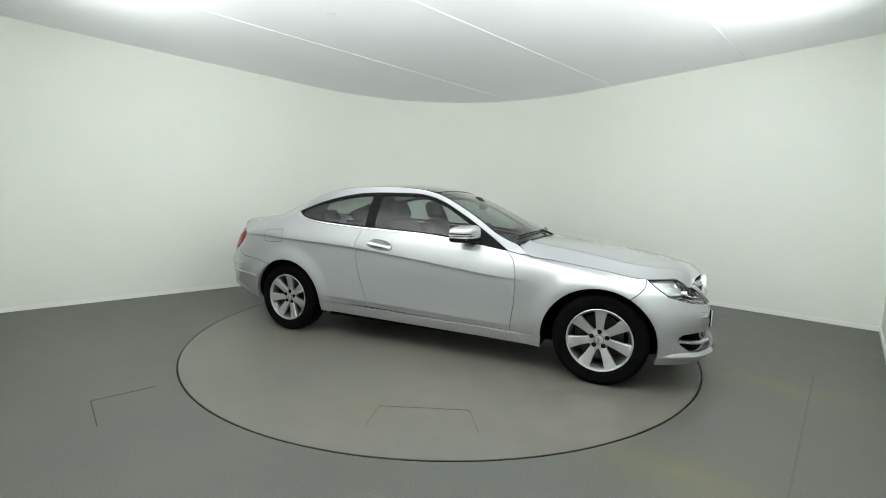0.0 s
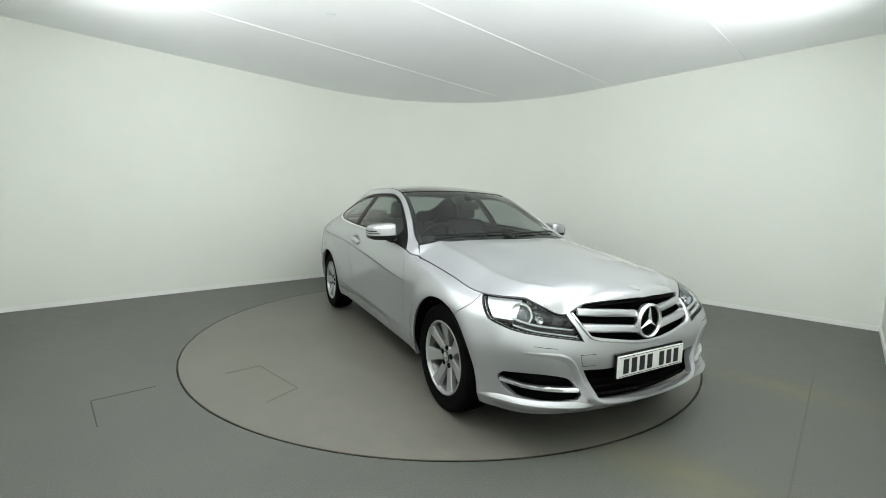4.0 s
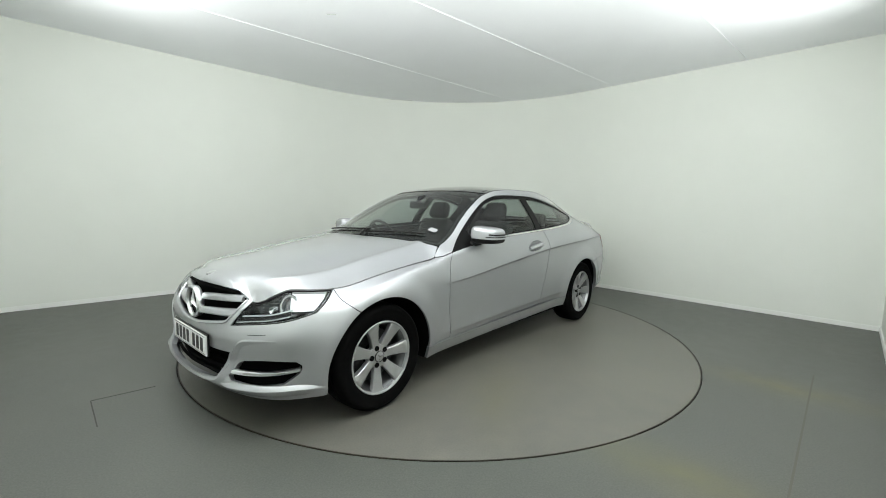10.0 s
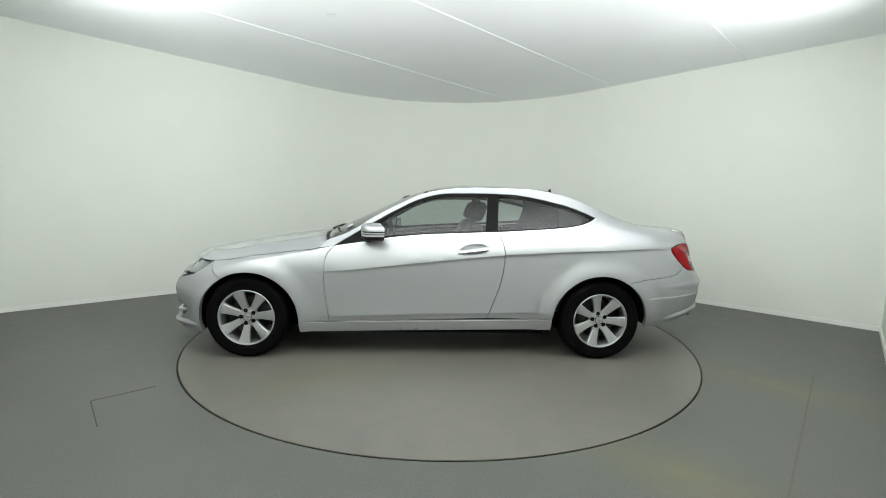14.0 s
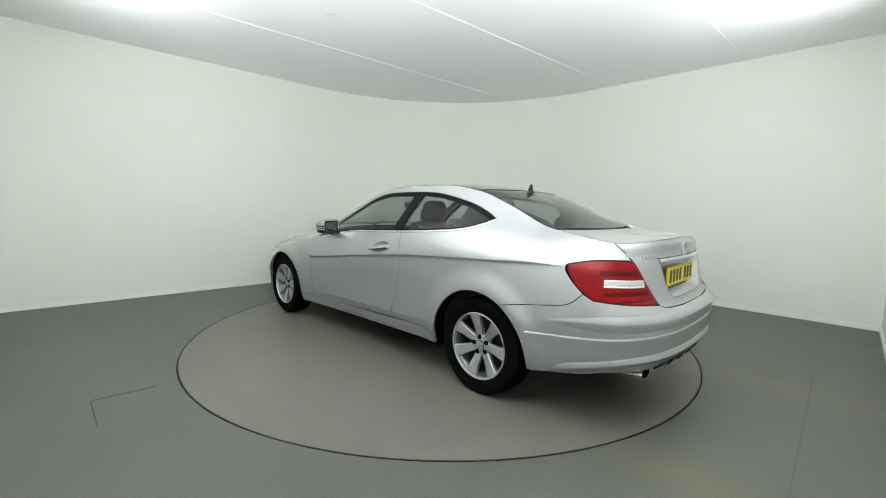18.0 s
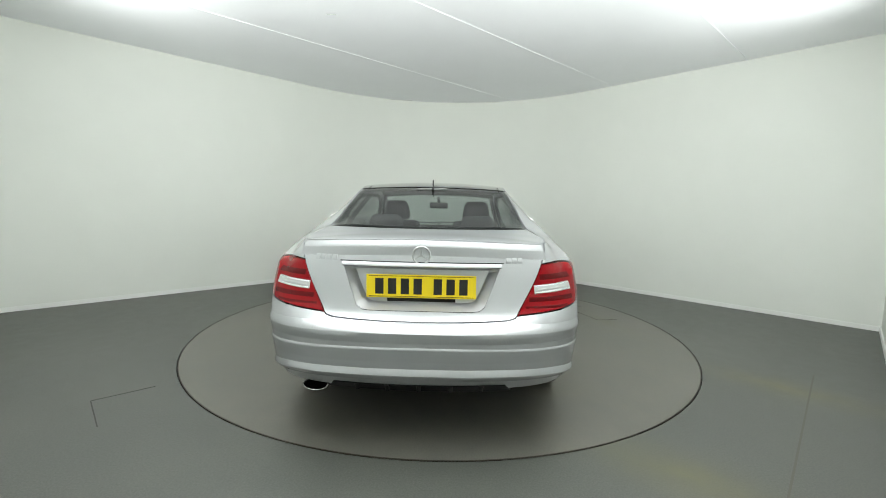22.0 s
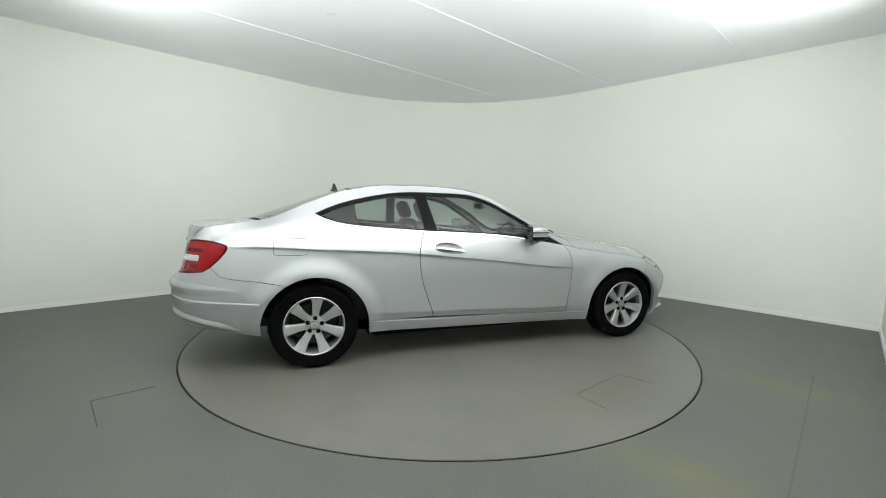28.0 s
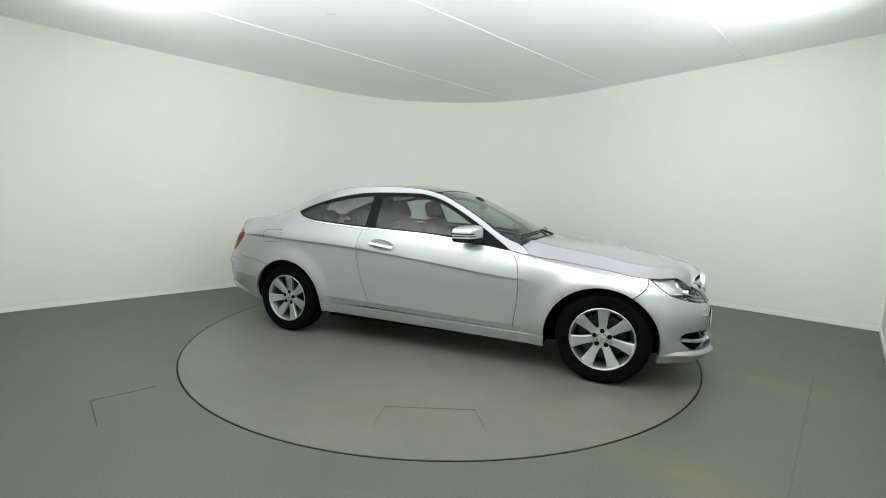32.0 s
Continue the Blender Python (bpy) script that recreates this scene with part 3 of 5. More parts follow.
def rear_u(y, z):
    g = np.linspace(SU[12], U_END, 240)
    p = flank(g, np.full(240, z))
    return float(np.interp(-y, -p[:, 1], g))


def on_front(pts):
    return [(math.copysign(front_u(abs(y), z), y) if y else 0.0, z) for y, z in pts]


def on_rear(pts):
    return [(rear_u(abs(y), z), z) for y, z in pts]


def flank_rear(w, z, inset=0.0):
    w = np.asarray(w, float)
    u = U_END - np.abs(w)
    p = flank(u, z, inset)
    p[..., 1] *= np.where(w < 0, -1, 1)
    return p


def inset_of(surf, k):
    return lambda a, b: surf(a, b, k)


ARCH_F, ARCH_R, ARCH_RAD = (1.362, 0.295), (-1.366, 0.300), 0.376
# shut lines
DOOR_FRONT = [(0.715, 0.882), (0.765, 0.82), (0.788, 0.73), (0.79, 0.64), (0.782, 0.51), (0.768, 0.40), (0.753, 0.287)]
DOOR_REAR = [(-0.553, 1.000), (-0.582, 0.93), (-0.60, 0.84), (-0.592, 0.71), (-0.562, 0.57), (-0.515, 0.44), (-0.475, 0.325)]
BELT_DOOR = [(0.715, 0.882), (0.41, 0.928), (0.06, 0.968), (-0.30, 0.988), (-0.553, 1.000)]
BELT_REAR = [(-0.553, 1.000), (-0.80, 1.016), (-1.05, 1.036), (-1.20, 1.058), (-1.30, 1.088), (-1.372, 1.122)]
WIN_TOP = [(-1.372, 1.122), (-1.25, 1.175), (-1.09, 1.228), (-0.80, 1.288), (-0.57, 1.306), (-0.20, 1.302), (-0.06, 1.287), (0.10, 1.238), (0.26, 1.157), (0.43, 1.060), (0.58, 0.966), (0.715, 0.882)]
SILL_TOP = lambda x: 0.303 - 0.022 * x
PILLAR_FOOT = [(0.715, 0.882), (0.79, 0.866), (0.86, float(f_z[6](u_at(0.86))))]
WING_EDGE = PILLAR_FOOT + [(x, float(f_z[6](u_at(x)))) for x in np.linspace(0.88, 1.63, 42)] + [(1.655, 0.748)]
BUMPER_SEAM_F = [(1.655, 0.748), (1.645, 0.70), (1.60, 0.655), (1.555, 0.622)]


DISH = outline(on_flank([(-0.238, 0.842), (-0.255, 0.872), (-0.30, 0.897), (-0.37, 0.910), (-0.43, 0.908), (-0.472, 0.888), (-0.462, 0.858), (-0.41, 0.838), (-0.33, 0.829), (-0.265, 0.829), (-0.238, 0.842)]))


def half_panels(right):
    """Wing, door, quarter and sill of one side."""
    f = right
    aF = math.degrees(math.acos((1.555 - ARCH_F[0]) / ARCH_RAD))
    z0 = SILL_TOP(0.99)
    a1 = 180 - math.degrees(math.asin((z0 - ARCH_F[1]) / ARCH_RAD))
    xa = ARCH_F[0] + ARCH_RAD * math.cos(radians(a1))
    wing = outline(on_flank(DOOR_FRONT), on_flank([(0.753, 0.287), (xa, z0)]), on_flank(arc_pts(*ARCH_F, ARCH_RAD, a1, aF)),
                   on_flank(BUMPER_SEAM_F[::-1]), on_flank(WING_EDGE[::-1]))
    panel("front_wing", flank, wing, M_SILVER, car, flip=f, step=0.012)
    door = outline(on_flank(BELT_DOOR), on_flank(DOOR_REAR), on_flank([(-0.475, 0.325), (0.753, 0.287)]), on_flank(DOOR_FRONT[::-1]))
    d = panel("door", flank, door, M_SILVER, car, flip=f, holes=[DISH])
    z1 = SILL_TOP(-1.0)
    b0 = math.degrees(math.asin((z1 - ARCH_R[1]) / ARCH_RAD))
    xb = ARCH_R[0] + ARCH_RAD * math.cos(radians(b0))
    seam = [(-1.56, 0.6225), (-1.71, 0.650), (-1.88, 0.672), (-1.98, 0.695), (-2.05, 0.755)]
    a2 = 180 - math.degrees(math.acos(-(seam[0][0] - ARCH_R[0]) / ARCH_RAD))
    lampline = [(-2.05, 0.755), (-1.985, 0.82), (-1.945, 0.875), (-1.945, 0.892), (-1.955, 0.905)]
    lamptop = on_flank([(-1.955, 0.905), (-2.06, 0.924)]) + on_rear([(0.66, 0.931), (0.585, 0.928)])
    lidline = on_rear([(0.585, 0.928), (0.606, 0.985), (0.613, 1.010)])
    railrun = [(float(k), float(f_z[6](k))) for k in np.linspace(rear_u(0.613, 1.010), float(u_at(0.86)), 64)]
    quarter = outline(on_flank(BELT_REAR), on_flank(WIN_TOP), on_flank(PILLAR_FOOT), railrun[::-1], lidline[::-1], lamptop[::-1], on_flank(lampline[::-1]), on_flank(seam[::-1]),
                      on_flank(arc_pts(*ARCH_R, ARCH_RAD, a2, b0)), on_flank([(xb, z1), (-0.475, 0.325)]), on_flank(DOOR_REAR[::-1]))
    q = panel("quarter_panel", flank, quarter, M_SILVER, car, flip=f)
    zs = [0.198, 0.235]
    sill = outline(on_flank([(xa + 0.002, z0), (xb, z1)]), on_flank([(xb, z1), (xb + 0.006, zs[1])]), on_flank([(xb + 0.006, zs[1]), (xa - 0.004, zs[0])]), on_flank([(xa - 0.004, zs[0]), (xa + 0.002, z0)]))
    panel("sill", inset_of(flank, -0.002), sill, M_SILVER, car, flip=f, lip=0.02)
    return d, q


left_door, left_quarter = half_panels(False)
right_door, right_quarter = half_panels(True)

# bonnet
rail_front = [(float(x), float(rail_at(x)[0])) for x in np.linspace(0.862, 1.62, 24)] + [(float(q[0]), float(q[1])) for q in rail_pts[::-5] if q[0] > 1.63 and q[1] > 0.012]
cowl = [(0.895 - 0.105 * (y / 0.738) ** 2, y) for y in np.linspace(-0.736, 0.736, 21)]
bon_side = [(0.79, 0.736), (0.862, 0.774)]
bon = [[(x, -y) for x, y in rail_front[::-1]], [(x, -y) for x, y in bon_side[::-1]], cowl, bon_side, rail_front]
# unseen dark sheet that keeps the bonnet's shut lines black
panel("bonnet_gap_shade", inset_of(bonnet_top, 0.022), outline(*bon), M_LINER, car, step=0.06, lip=0)
panel("bonnet", bonnet_top, outline(*bon), M_SILVER, car, step=0.025, rows_t=(0.66, 0.69, 0.72, 0.74, 0.76, 0.775, 0.79, 0.81, 0.835, 0.87, 0.91))
# cowl and screens
low = [(0.872 - 0.105 * (y / 0.73) ** 2, y) for y in np.linspace(-0.728, 0.728, 21)]
Y_HEAD, Y_BACK = float(rail_at(0.0)[0]) - 0.004, float(rail_at(-1.08)[0]) - 0.004
high = [(0.03 - 0.03 * (y / Y_HEAD) ** 2, y) for y in np.linspace(Y_HEAD, -Y_HEAD, 15)]
side_l = [(float(x), float(rail_at(x)[0]) - 0.004) for x in np.linspace(0.762, 0.02, 24)]
screen_poly = outline(low, side_l, high, [(x, -y) for x, y in side_l[::-1]])
panel("windscreen_seal", inset_of(glass_top, 0.010), screen_poly, M_BLACKG, car, holes=[shrink(screen_poly, 0.035)], step=0.04, gap=0.001)
windscreen = panel("windscreen", inset_of(glass_top, 0.004), shrink(screen_poly, 0.006), M_GLASS, car, step=0.04, gap=0, lip=0)
rtop = [(-1.11 + 0.03 * (y / Y_BACK) ** 2, y) for y in np.linspace(-Y_BACK, Y_BACK, 15)]
rlow = [(-1.86 + 0.11 * (y / 0.575) ** 2, y) for y in np.linspace(0.572, -0.572, 15)]
side_r = [(float(x), float(rail_at(x)[0]) - 0.004) for x in np.linspace(-1.08, -1.745, 20)]
rear_poly = outline(rtop, side_r, rlow, [(x, -y) for x, y in side_r[::-1]])
panel("rear_screen_seal", inset_of(glass_top, 0.010), rear_poly, M_BLACKG, car, holes=[shrink(rear_poly, 0.030)], step=0.04, gap=0.001)
rear_screen = panel("rear_screen", inset_of(glass_top, 0.004), shrink(rear_poly, 0.006), M_GLASS, car, step=0.04, gap=0, lip=0)
roof_l = [(float(x), float(rail_at(x)[0]) - 0.004) for x in np.linspace(0.0, -1.08, 30)]
roof_poly = outline(roof_l, [(-1.08, roof_l[-1][1]), (-1.105, 0.25), (-1.108, -0.25), (-1.08, -roof_l[-1][1])], [(x, -y) for x, y in roof_l[::-1]], [(0.0, -roof_l[0][1]), (0.027, -0.25), (0.027, 0.25), (0.0, roof_l[0][1])])
panel("glass_roof", glass_top, roof_poly, M_ROOFG, car, step=0.04, label="black panoramic glass roof panel")
# boot lid: upper sheet and rear face
side_b = [(float(x), float(rail_at(x)[0]) - 0.004) for x in np.linspace(-1.77, -2.20, 20)]
edge_b = [(float(p[0]) + 0.002, float(p[1])) for p in rail_pts[::6] if p[0] < -2.205]
btop = outline([(-1.88 + 0.11 * (y / 0.575) ** 2, y) for y in np.linspace(-0.58, 0.58, 15)], side_b, edge_b, [(x, -y) for x, y in edge_b[::-1]], [(x, -y) for x, y in side_b[::-1]])
# same kind of added dark sheet, under the boot lid's gaps
panel("boot_gap_shade", inset_of(boot_top, 0.022), btop, M_LINER, car, step=0.06, lip=0)
panel("boot_lid", boot_top, btop, M_SILVER, car, step=0.03)

windscreen.visible_shadow = rear_screen.visible_shadow = False


def band(name, surf, pts, w, rise, mat, parent, inset=0.0, label="", flip=False, closed=False, taper=0.0):
    """A raised, softly rounded bar of width w that follows a run of places on a surface."""
    p = np.array(pts, float)
    if flip:
        p = p * np.array([-1, 1])
    n = len(p)
    if closed:
        t = np.roll(p, -1, 0) - np.roll(p, 1, 0)
    else:
        t = np.gradient(p, axis=0)
    t /= np.maximum(np.linalg.norm(t, axis=1), 1e-9)[:, None]
    nn = np.stack([-t[:, 1], t[:, 0]], -1)
    prof = [(-0.5, 0.006), (-0.5, -rise * 0.55), (-0.3, -rise), (0.3, -rise), (0.5, -rise * 0.55), (0.5, 0.006)]
    rows = []
    end = np.linspace(0, 1, n)
    k = np.clip(np.minimum(end, 1 - end) / max(taper, 1e-6), 0.04, 1) if taper else np.ones(n)
    for o, h in prof:
        q = p + nn * (o * w * k)[:, None]
        rows.append(surf(q[:, 0], q[:, 1], inset + (h * k if h < 0 else h)))
    v = np.stack(rows, 1).reshape(-1, 3)
    k = len(prof)
    faces = []
    for i in range(n if closed else n - 1):
        j = (i + 1) % n
        for m in range(k - 1):
            faces.append((i * k + m, i * k + m + 1, j * k + m + 1, j * k + m))
    if not closed:
        faces += [tuple(range(k)), tuple(range((n - 1) * k, n * k))[::-1]]
    ob = mesh_object(name, v, faces, mat, parent, label=label)
    bm = bmesh.new()
    bm.from_mesh(ob.data)
    bmesh.ops.recalc_face_normals(bm, faces=bm.faces)
    bm.to_mesh(ob.data)
    bm.free()
    ob.data.shade_smooth()
    ob.data.set_sharp_from_angle(angle=radians(50))
    return ob


def ledge(name, surf, pts, shelf, fall, rise, mat, parent, inset=0.0, label="", taper=0.0):
    """A pressed fold: a short upward shelf out to a sharp edge, then a long fall back to the body."""
    p = np.array(pts, float)
    n = len(p)
    t = np.gradient(p, axis=0)
    t /= np.maximum(np.linalg.norm(t, axis=1), 1e-9)[:, None]
    nn = np.stack([-t[:, 1], t[:, 0]], -1)
    if nn[:, 1].mean() < 0:
        nn = -nn
    end = np.linspace(0, 1, n)
    k = np.clip(np.minimum(end, 1 - end) / max(taper, 1e-6), 0.03, 1) if taper else np.ones(n)
    prof = [(shelf * 1.04, 0.003), (shelf, 0.0002), (shelf * 0.45, -rise * 0.62), (0.0, -rise), (-0.004, -rise * 0.97), (-fall * 0.5, -rise * 0.5), (-fall, 0.0), (-fall * 1.04, 0.003)]
    rows = []
    for o, h in prof:
        q = p + nn * (o * (0.3 + 0.7 * k))[:, None]
        rows.append(surf(q[:, 0], q[:, 1], inset + (h * k if h < 0 else h)))
    m = len(prof)
    faces = [(i * m + j, i * m + j + 1, i * m + m + j + 1, i * m + m + j) for i in range(n - 1) for j in range(m - 1)]
    ob = mesh_object(name, np.stack(rows, 1).reshape(-1, 3), faces, mat, parent, label=label)
    mid = ob.data.polygons[(n // 2) * (m - 1) + 3]
    out = surf(p[n // 2:n // 2 + 1, 0], p[n // 2:n // 2 + 1, 1], -0.1)[0] - surf(p[n // 2:n // 2 + 1, 0], p[n // 2:n // 2 + 1, 1], 0.1)[0]
    if mid.normal.dot(Vector([float(v) for v in out])) < 0:
        ob.data.flip_normals()
    ob.data.shade_smooth()
    ob.data.set_sharp_from_angle(angle=radians(28))
    return ob


# short gaps beside the glass roof
for s in (1, -1):
    for x0, x1 in ((0.035, -0.10), (-0.98, -1.115)):
        band("roof_channel", lambda x, y, k=0.0: glass_top(x, y, k), [(x, s * (float(rail_at(x)[0]) - 0.055)) for x in np.linspace(x0, x1, 8)], 0.007, 0.001, M_GAP, car)

# ---- nose ----
u_arch_f = float(u_at(1.728))
foot = [(float(u), float(f_z[0](u))) for u in np.linspace(0, u_arch_f, 30)]
aF = math.degrees(math.acos((1.555 - ARCH_F[0]) / ARCH_RAD))
arch_run = on_flank(arc_pts(*ARCH_F, ARCH_RAD, math.degrees(math.asin((0.20 - ARCH_F[1]) / ARCH_RAD)) + 2, aF))
lamp_out = on_flank([(1.655, 0.748), (1.715, 0.70), (1.79, 0.648)])
lamp_low = lamp_out[-1:] + on_front([(0.762, 0.616), (0.68, 0.598), (0.576, 0.580), (0.435, 0.558)])
lamp_in = on_front([(0.435, 0.558), (0.452, 0.61), (0.460, 0.652)])
GR_SIDE = [(0.460, 0.652), (0.453, 0.676), (0.437, 0.694)]
GR_LOW = [(0.437, 0.694), (0.432, 0.65), (0.402, 0.585), (0.372, 0.562), (0.25, 0.541), (0.10, 0.521), (0, 0.516)]
half = [foot, [foot[-1], arch_run[0]], arch_run, on_flank(BUMPER_SEAM_F[::-1]), lamp_out, lamp_low, lamp_in, on_front(GR_SIDE), on_front(GR_LOW)]
left = np.concatenate([np.array(smooth_line(r)) for r in half])
keep = [left[0]]
for q in left[1:]:
    if np.linalg.norm(q - keep[-1]) > 2e-4:
        keep.append(q)
left = np.array(keep)
bump = np.concatenate([left, left[-2:0:-1] * np.array([-1, 1])])
LOWG = [(-0.372, 0.282), (-0.20, 0.268), (0, 0.262), (0.20, 0.268), (0.372, 0.282)]
low_grille = outline(on_front(LOWG), on_front([(0.372, 0.282), (0.440, 0.416)]), on_front([(0.440, 0.416), (0.24, 0.406), (-0.24, 0.406), (-0.440, 0.416)]), on_front([(-0.440, 0.416), (-0.372, 0.282)]))
fog_top = on_front([(0.478, 0.335), (0.525, 0.380), (0.63, 0.404), (0.72, 0.411), (0.785, 0.405)])
fog_out = on_front([(0.785, 0.405), (0.797, 0.385), (0.788, 0.345), (0.74, 0.290)])
fog_low = on_front([(0.74, 0.290), (0.63, 0.280), (0.485, 0.287)])
fog_in = on_front([(0.485, 0.287), (0.464, 0.305), (0.478, 0.335)])
fog = outline(fog_top, fog_out, fog_low, fog_in)
front_bumper = panel("front_bumper", flank, bump, M_SILVER, car, holes=[low_grille, fog, fog * np.array([-1, 1])], lip=0.03)
back = outline([(u, z) for u, z in on_front([(-0.76, 0.25), (0, 0.235), (0.76, 0.25)])], on_front([(0.76, 0.25), (0.76, 0.47), (0.44, 0.50), (0.44, 0.70)]), on_front([(0.44, 0.70), (0, 0.725), (-0.44, 0.70)]), on_front([(-0.44, 0.70), (-0.44, 0.50), (-0.76, 0.47), (-0.76, 0.25)]))
# black sheet standing in for the shade behind the nose openings
panel("grille_backing", inset_of(flank, 0.075), back, M_LINER, car, step=0.06, lip=0)
# mesh of the lower intake: thin slats
for k in range(5):
    z = 0.275 + k * 0.03
    band("intake_slat", flank, on_front([(y, z + 0.01 * abs(y)) for y in np.linspace(-0.37, 0.37, 15)]), 0.006, 0.01, M_LINER, front_bumper, inset=0.05)
# the chin: bright rounded frame under the intake
chin = [(0, 0.236), (0.15, 0.240), (0.27, 0.247), (0.36, 0.262), (0.405, 0.290), (0.440, 0.345), (0.470, 0.410), (0.505, 0.465), (0.56, 0.498), (0.66, 0.513), (0.74, 0.520)]
chin_u = [tuple(q) for q in smooth_line(on_front(chin))]
ledge("bumper_fold", flank, [(-u, z) for u, z in chin_u[:0:-1]] + chin_u, 0.012, 0.034, 0.010, M_SILVER, front_bumper, taper=0.2)
for s in (1, -1):
    run = on_front([(0.40, 0.243), (0.48, 0.250), (0.565, 0.256), (0.66, 0.258), (0.74, 0.261)]) + on_flank([(1.885, 0.262), (1.80, 0.256), (1.752, 0.248)])
    ledge("fog_ledge", flank, [(s * u, z) for u, z in smooth_line(run)], 0.022, 0.040, 0.016, M_SILVER, front_bumper, taper=0.16)
    fogp = fog * np.array([s, 1])
    # shade inside the fog opening, laid in as a black sheet
    fl = panel("fog_recess", inset_of(flank, 0.055), shrink(fogp, -0.015), M_LINER, front_bumper, step=0.05, lip=0)
    run = [(0.470, 0.322), (0.569, 0.329), (0.69, 0.342), (0.792, 0.362)]
    lamp_bar = band("running_light", flank, [(s * u, z) for u, z in smooth_line(on_front(run))], 0.022, 0.016, M_EMB, front_bumper, inset=0.014, label="chrome daytime running light bar")
    run = [(0.55, 0.328), (0.64, 0.336), (0.75, 0.352)]
    band("lamp_strip", flank, [(s * u, z) for u, z in smooth_line(on_front(run))], 0.012, 0.019, M_STEEL, lamp_bar, inset=0.014)
    cover = ([(0.377, 0.493), (0.465, 0.496)], [(0.377, 0.436), (0.45, 0.438)], [(0.465, 0.496), (0.45, 0.438)]) if s < 0 else ()
    for run in ([(0.578, 0.532), (0.64, 0.540), (0.69, 0.548)],) + cover:
        band("washer_seam", flank, [(s * u, z) for u, z in smooth_line(on_front(run))], 0.0022, 0.0008, M_GAP, front_bumper)

# grille
grille = outline(on_front([(0.436, 0.712), (0.430, 0.65), (0.400, 0.587), (0.370, 0.564), (0.25, 0.543), (0.10, 0.523), (0, 0.518), (-0.10, 0.523), (-0.25, 0.543), (-0.370, 0.564), (-0.400, 0.587), (-0.430, 0.65), (-0.436, 0.712)]),
                 on_front([(-0.436, 0.712), (-0.39, 0.724), (-0.2, 0.729), (0, 0.730), (0.2, 0.729), (0.39, 0.724), (0.436, 0.712)]))
gr = tagged(new("grille"), "black grille with silver slats and round emblem")
gr.parent = car
run = smooth_line(on_front([(y, z) for y, z in GR_LOW]))
run = [(u, z + 0.004) for u, z in run if z < 0.690]
band("surround", flank, run + [(-u, z) for u, z in run[-2::-1]], 0.014, 0.008, M_SILVER, gr, label="silver frame below the grille")
for s in (1, -1):
    for za, zb in ((0.660, 0.684), (0.582, 0.612)):
        run = smooth_line(on_front([(0.075, za), (0.2, za + (zb - za) * 0.45), (0.41, zb)]))
        band("slat", flank, [(s * u, z) for u, z in run], 0.036, 0.016, M_SILVER, gr, inset=0.018, label="silver painted slat")
em = tagged(new("emblem"), "round chrome emblem with three arms")
em.parent = gr
EX, EZ = 2.088, 0.620
ring_prof = [(0.078, -0.004), (0.080, 0.008), (0.085, 0.011), (0.091, 0.007), (0.094, -0.006), (0.088, -0.03)]
bmr = lathe(ring_prof, 56)
bmr.transform(Matrix.Translation((EX, 0, EZ)) @ Matrix.Rotation(radians(-90), 4, "Z"))
part("ring", bmr, M_EMB, em, smooth=True, angle=50)
# black disc in place of the dark void behind the arms
bmr = lathe([(0.001, -0.012), (0.080, -0.012)], 40)
bmr.transform(Matrix.Translation((EX, 0, EZ)) @ Matrix.Rotation(radians(-90), 4, "Z"))
part("disc", bmr, M_LINER, em)


def star(parent, mat, r, x, z, face, depth=0.010):
    """Three tapered arms with a ridge; face is +1 for the nose and -1 for the tail."""
    for k in range(3):
        a = radians(90 + 120 * k)
        bm = bmesh.new()
        d, n = Vector((0, math.cos(a), math.sin(a))), Vector((0, -math.sin(a), math.cos(a)))
        c = Vector((x, 0, z))
        up = Vector((face, 0, 0))
        tip = bm.verts.new(c + d * r)
        l, rr = bm.verts.new(c + (n * 0.5 - d * 0.29) * r * 0.26), bm.verts.new(c + (-n * 0.5 - d * 0.29) * r * 0.26)
        top_ = bm.verts.new(c + up * depth)
        bl, br, bt = (bm.verts.new(v.co - up * 0.004) for v in (l, rr, tip))
        for f in ((tip, top_, l), (rr, top_, tip), (l, bl, bt, tip), (tip, bt, br, rr), (bl, br, bt)):
            bm.faces.new(f)
        bmesh.ops.recalc_face_normals(bm, faces=bm.faces)
        part("arm", bm, mat, parent)


star(em, M_EMB, 0.080, EX - 0.002, EZ, 1, 0.016)
# bonnet badge
bx = 1.985
bz = float(bonnet_top(np.array([bx]), np.array([0.0]))[0, 2])
bmr = lathe([(0.001, 0.004), (0.022, 0.004), (0.026, 0.003), (0.029, -0.004)], 28)
bmr.transform(Matrix.Translation((bx, 0, bz)) @ Matrix.Rotation(radians(17), 4, "Y") @ Matrix.Rotation(radians(90), 4, "X"))
part("bonnet_badge", bmr, M_RIM, car, "small round chrome badge", smooth=True, angle=40)

# headlamps
M_HLBOWL = material("lamp_bowl", (0.034, 0.035, 0.037), 0.28, metal=0.5)
M_REFL = material("lamp_reflector", (0.62, 0.63, 0.64), 0.22, metal=1.0)
M_HLDARK = material("lamp_bezel", (0.035, 0.037, 0.04), 0.3)
M_DISH = material("lamp_dish", (0.55, 0.56, 0.57), 0.3, metal=0.9)
M_PIPE = material("light_pipe", (0.30, 0.31, 0.32), 0.25)
rail_lamp = [(float(u), float(f_z[6](u)) - 0.004) for u in np.linspace(front_u(0.462, 0.652), float(u_at(1.655)), 22)]
lamp = outline(lamp_out, lamp_low, lamp_in, rail_lamp)


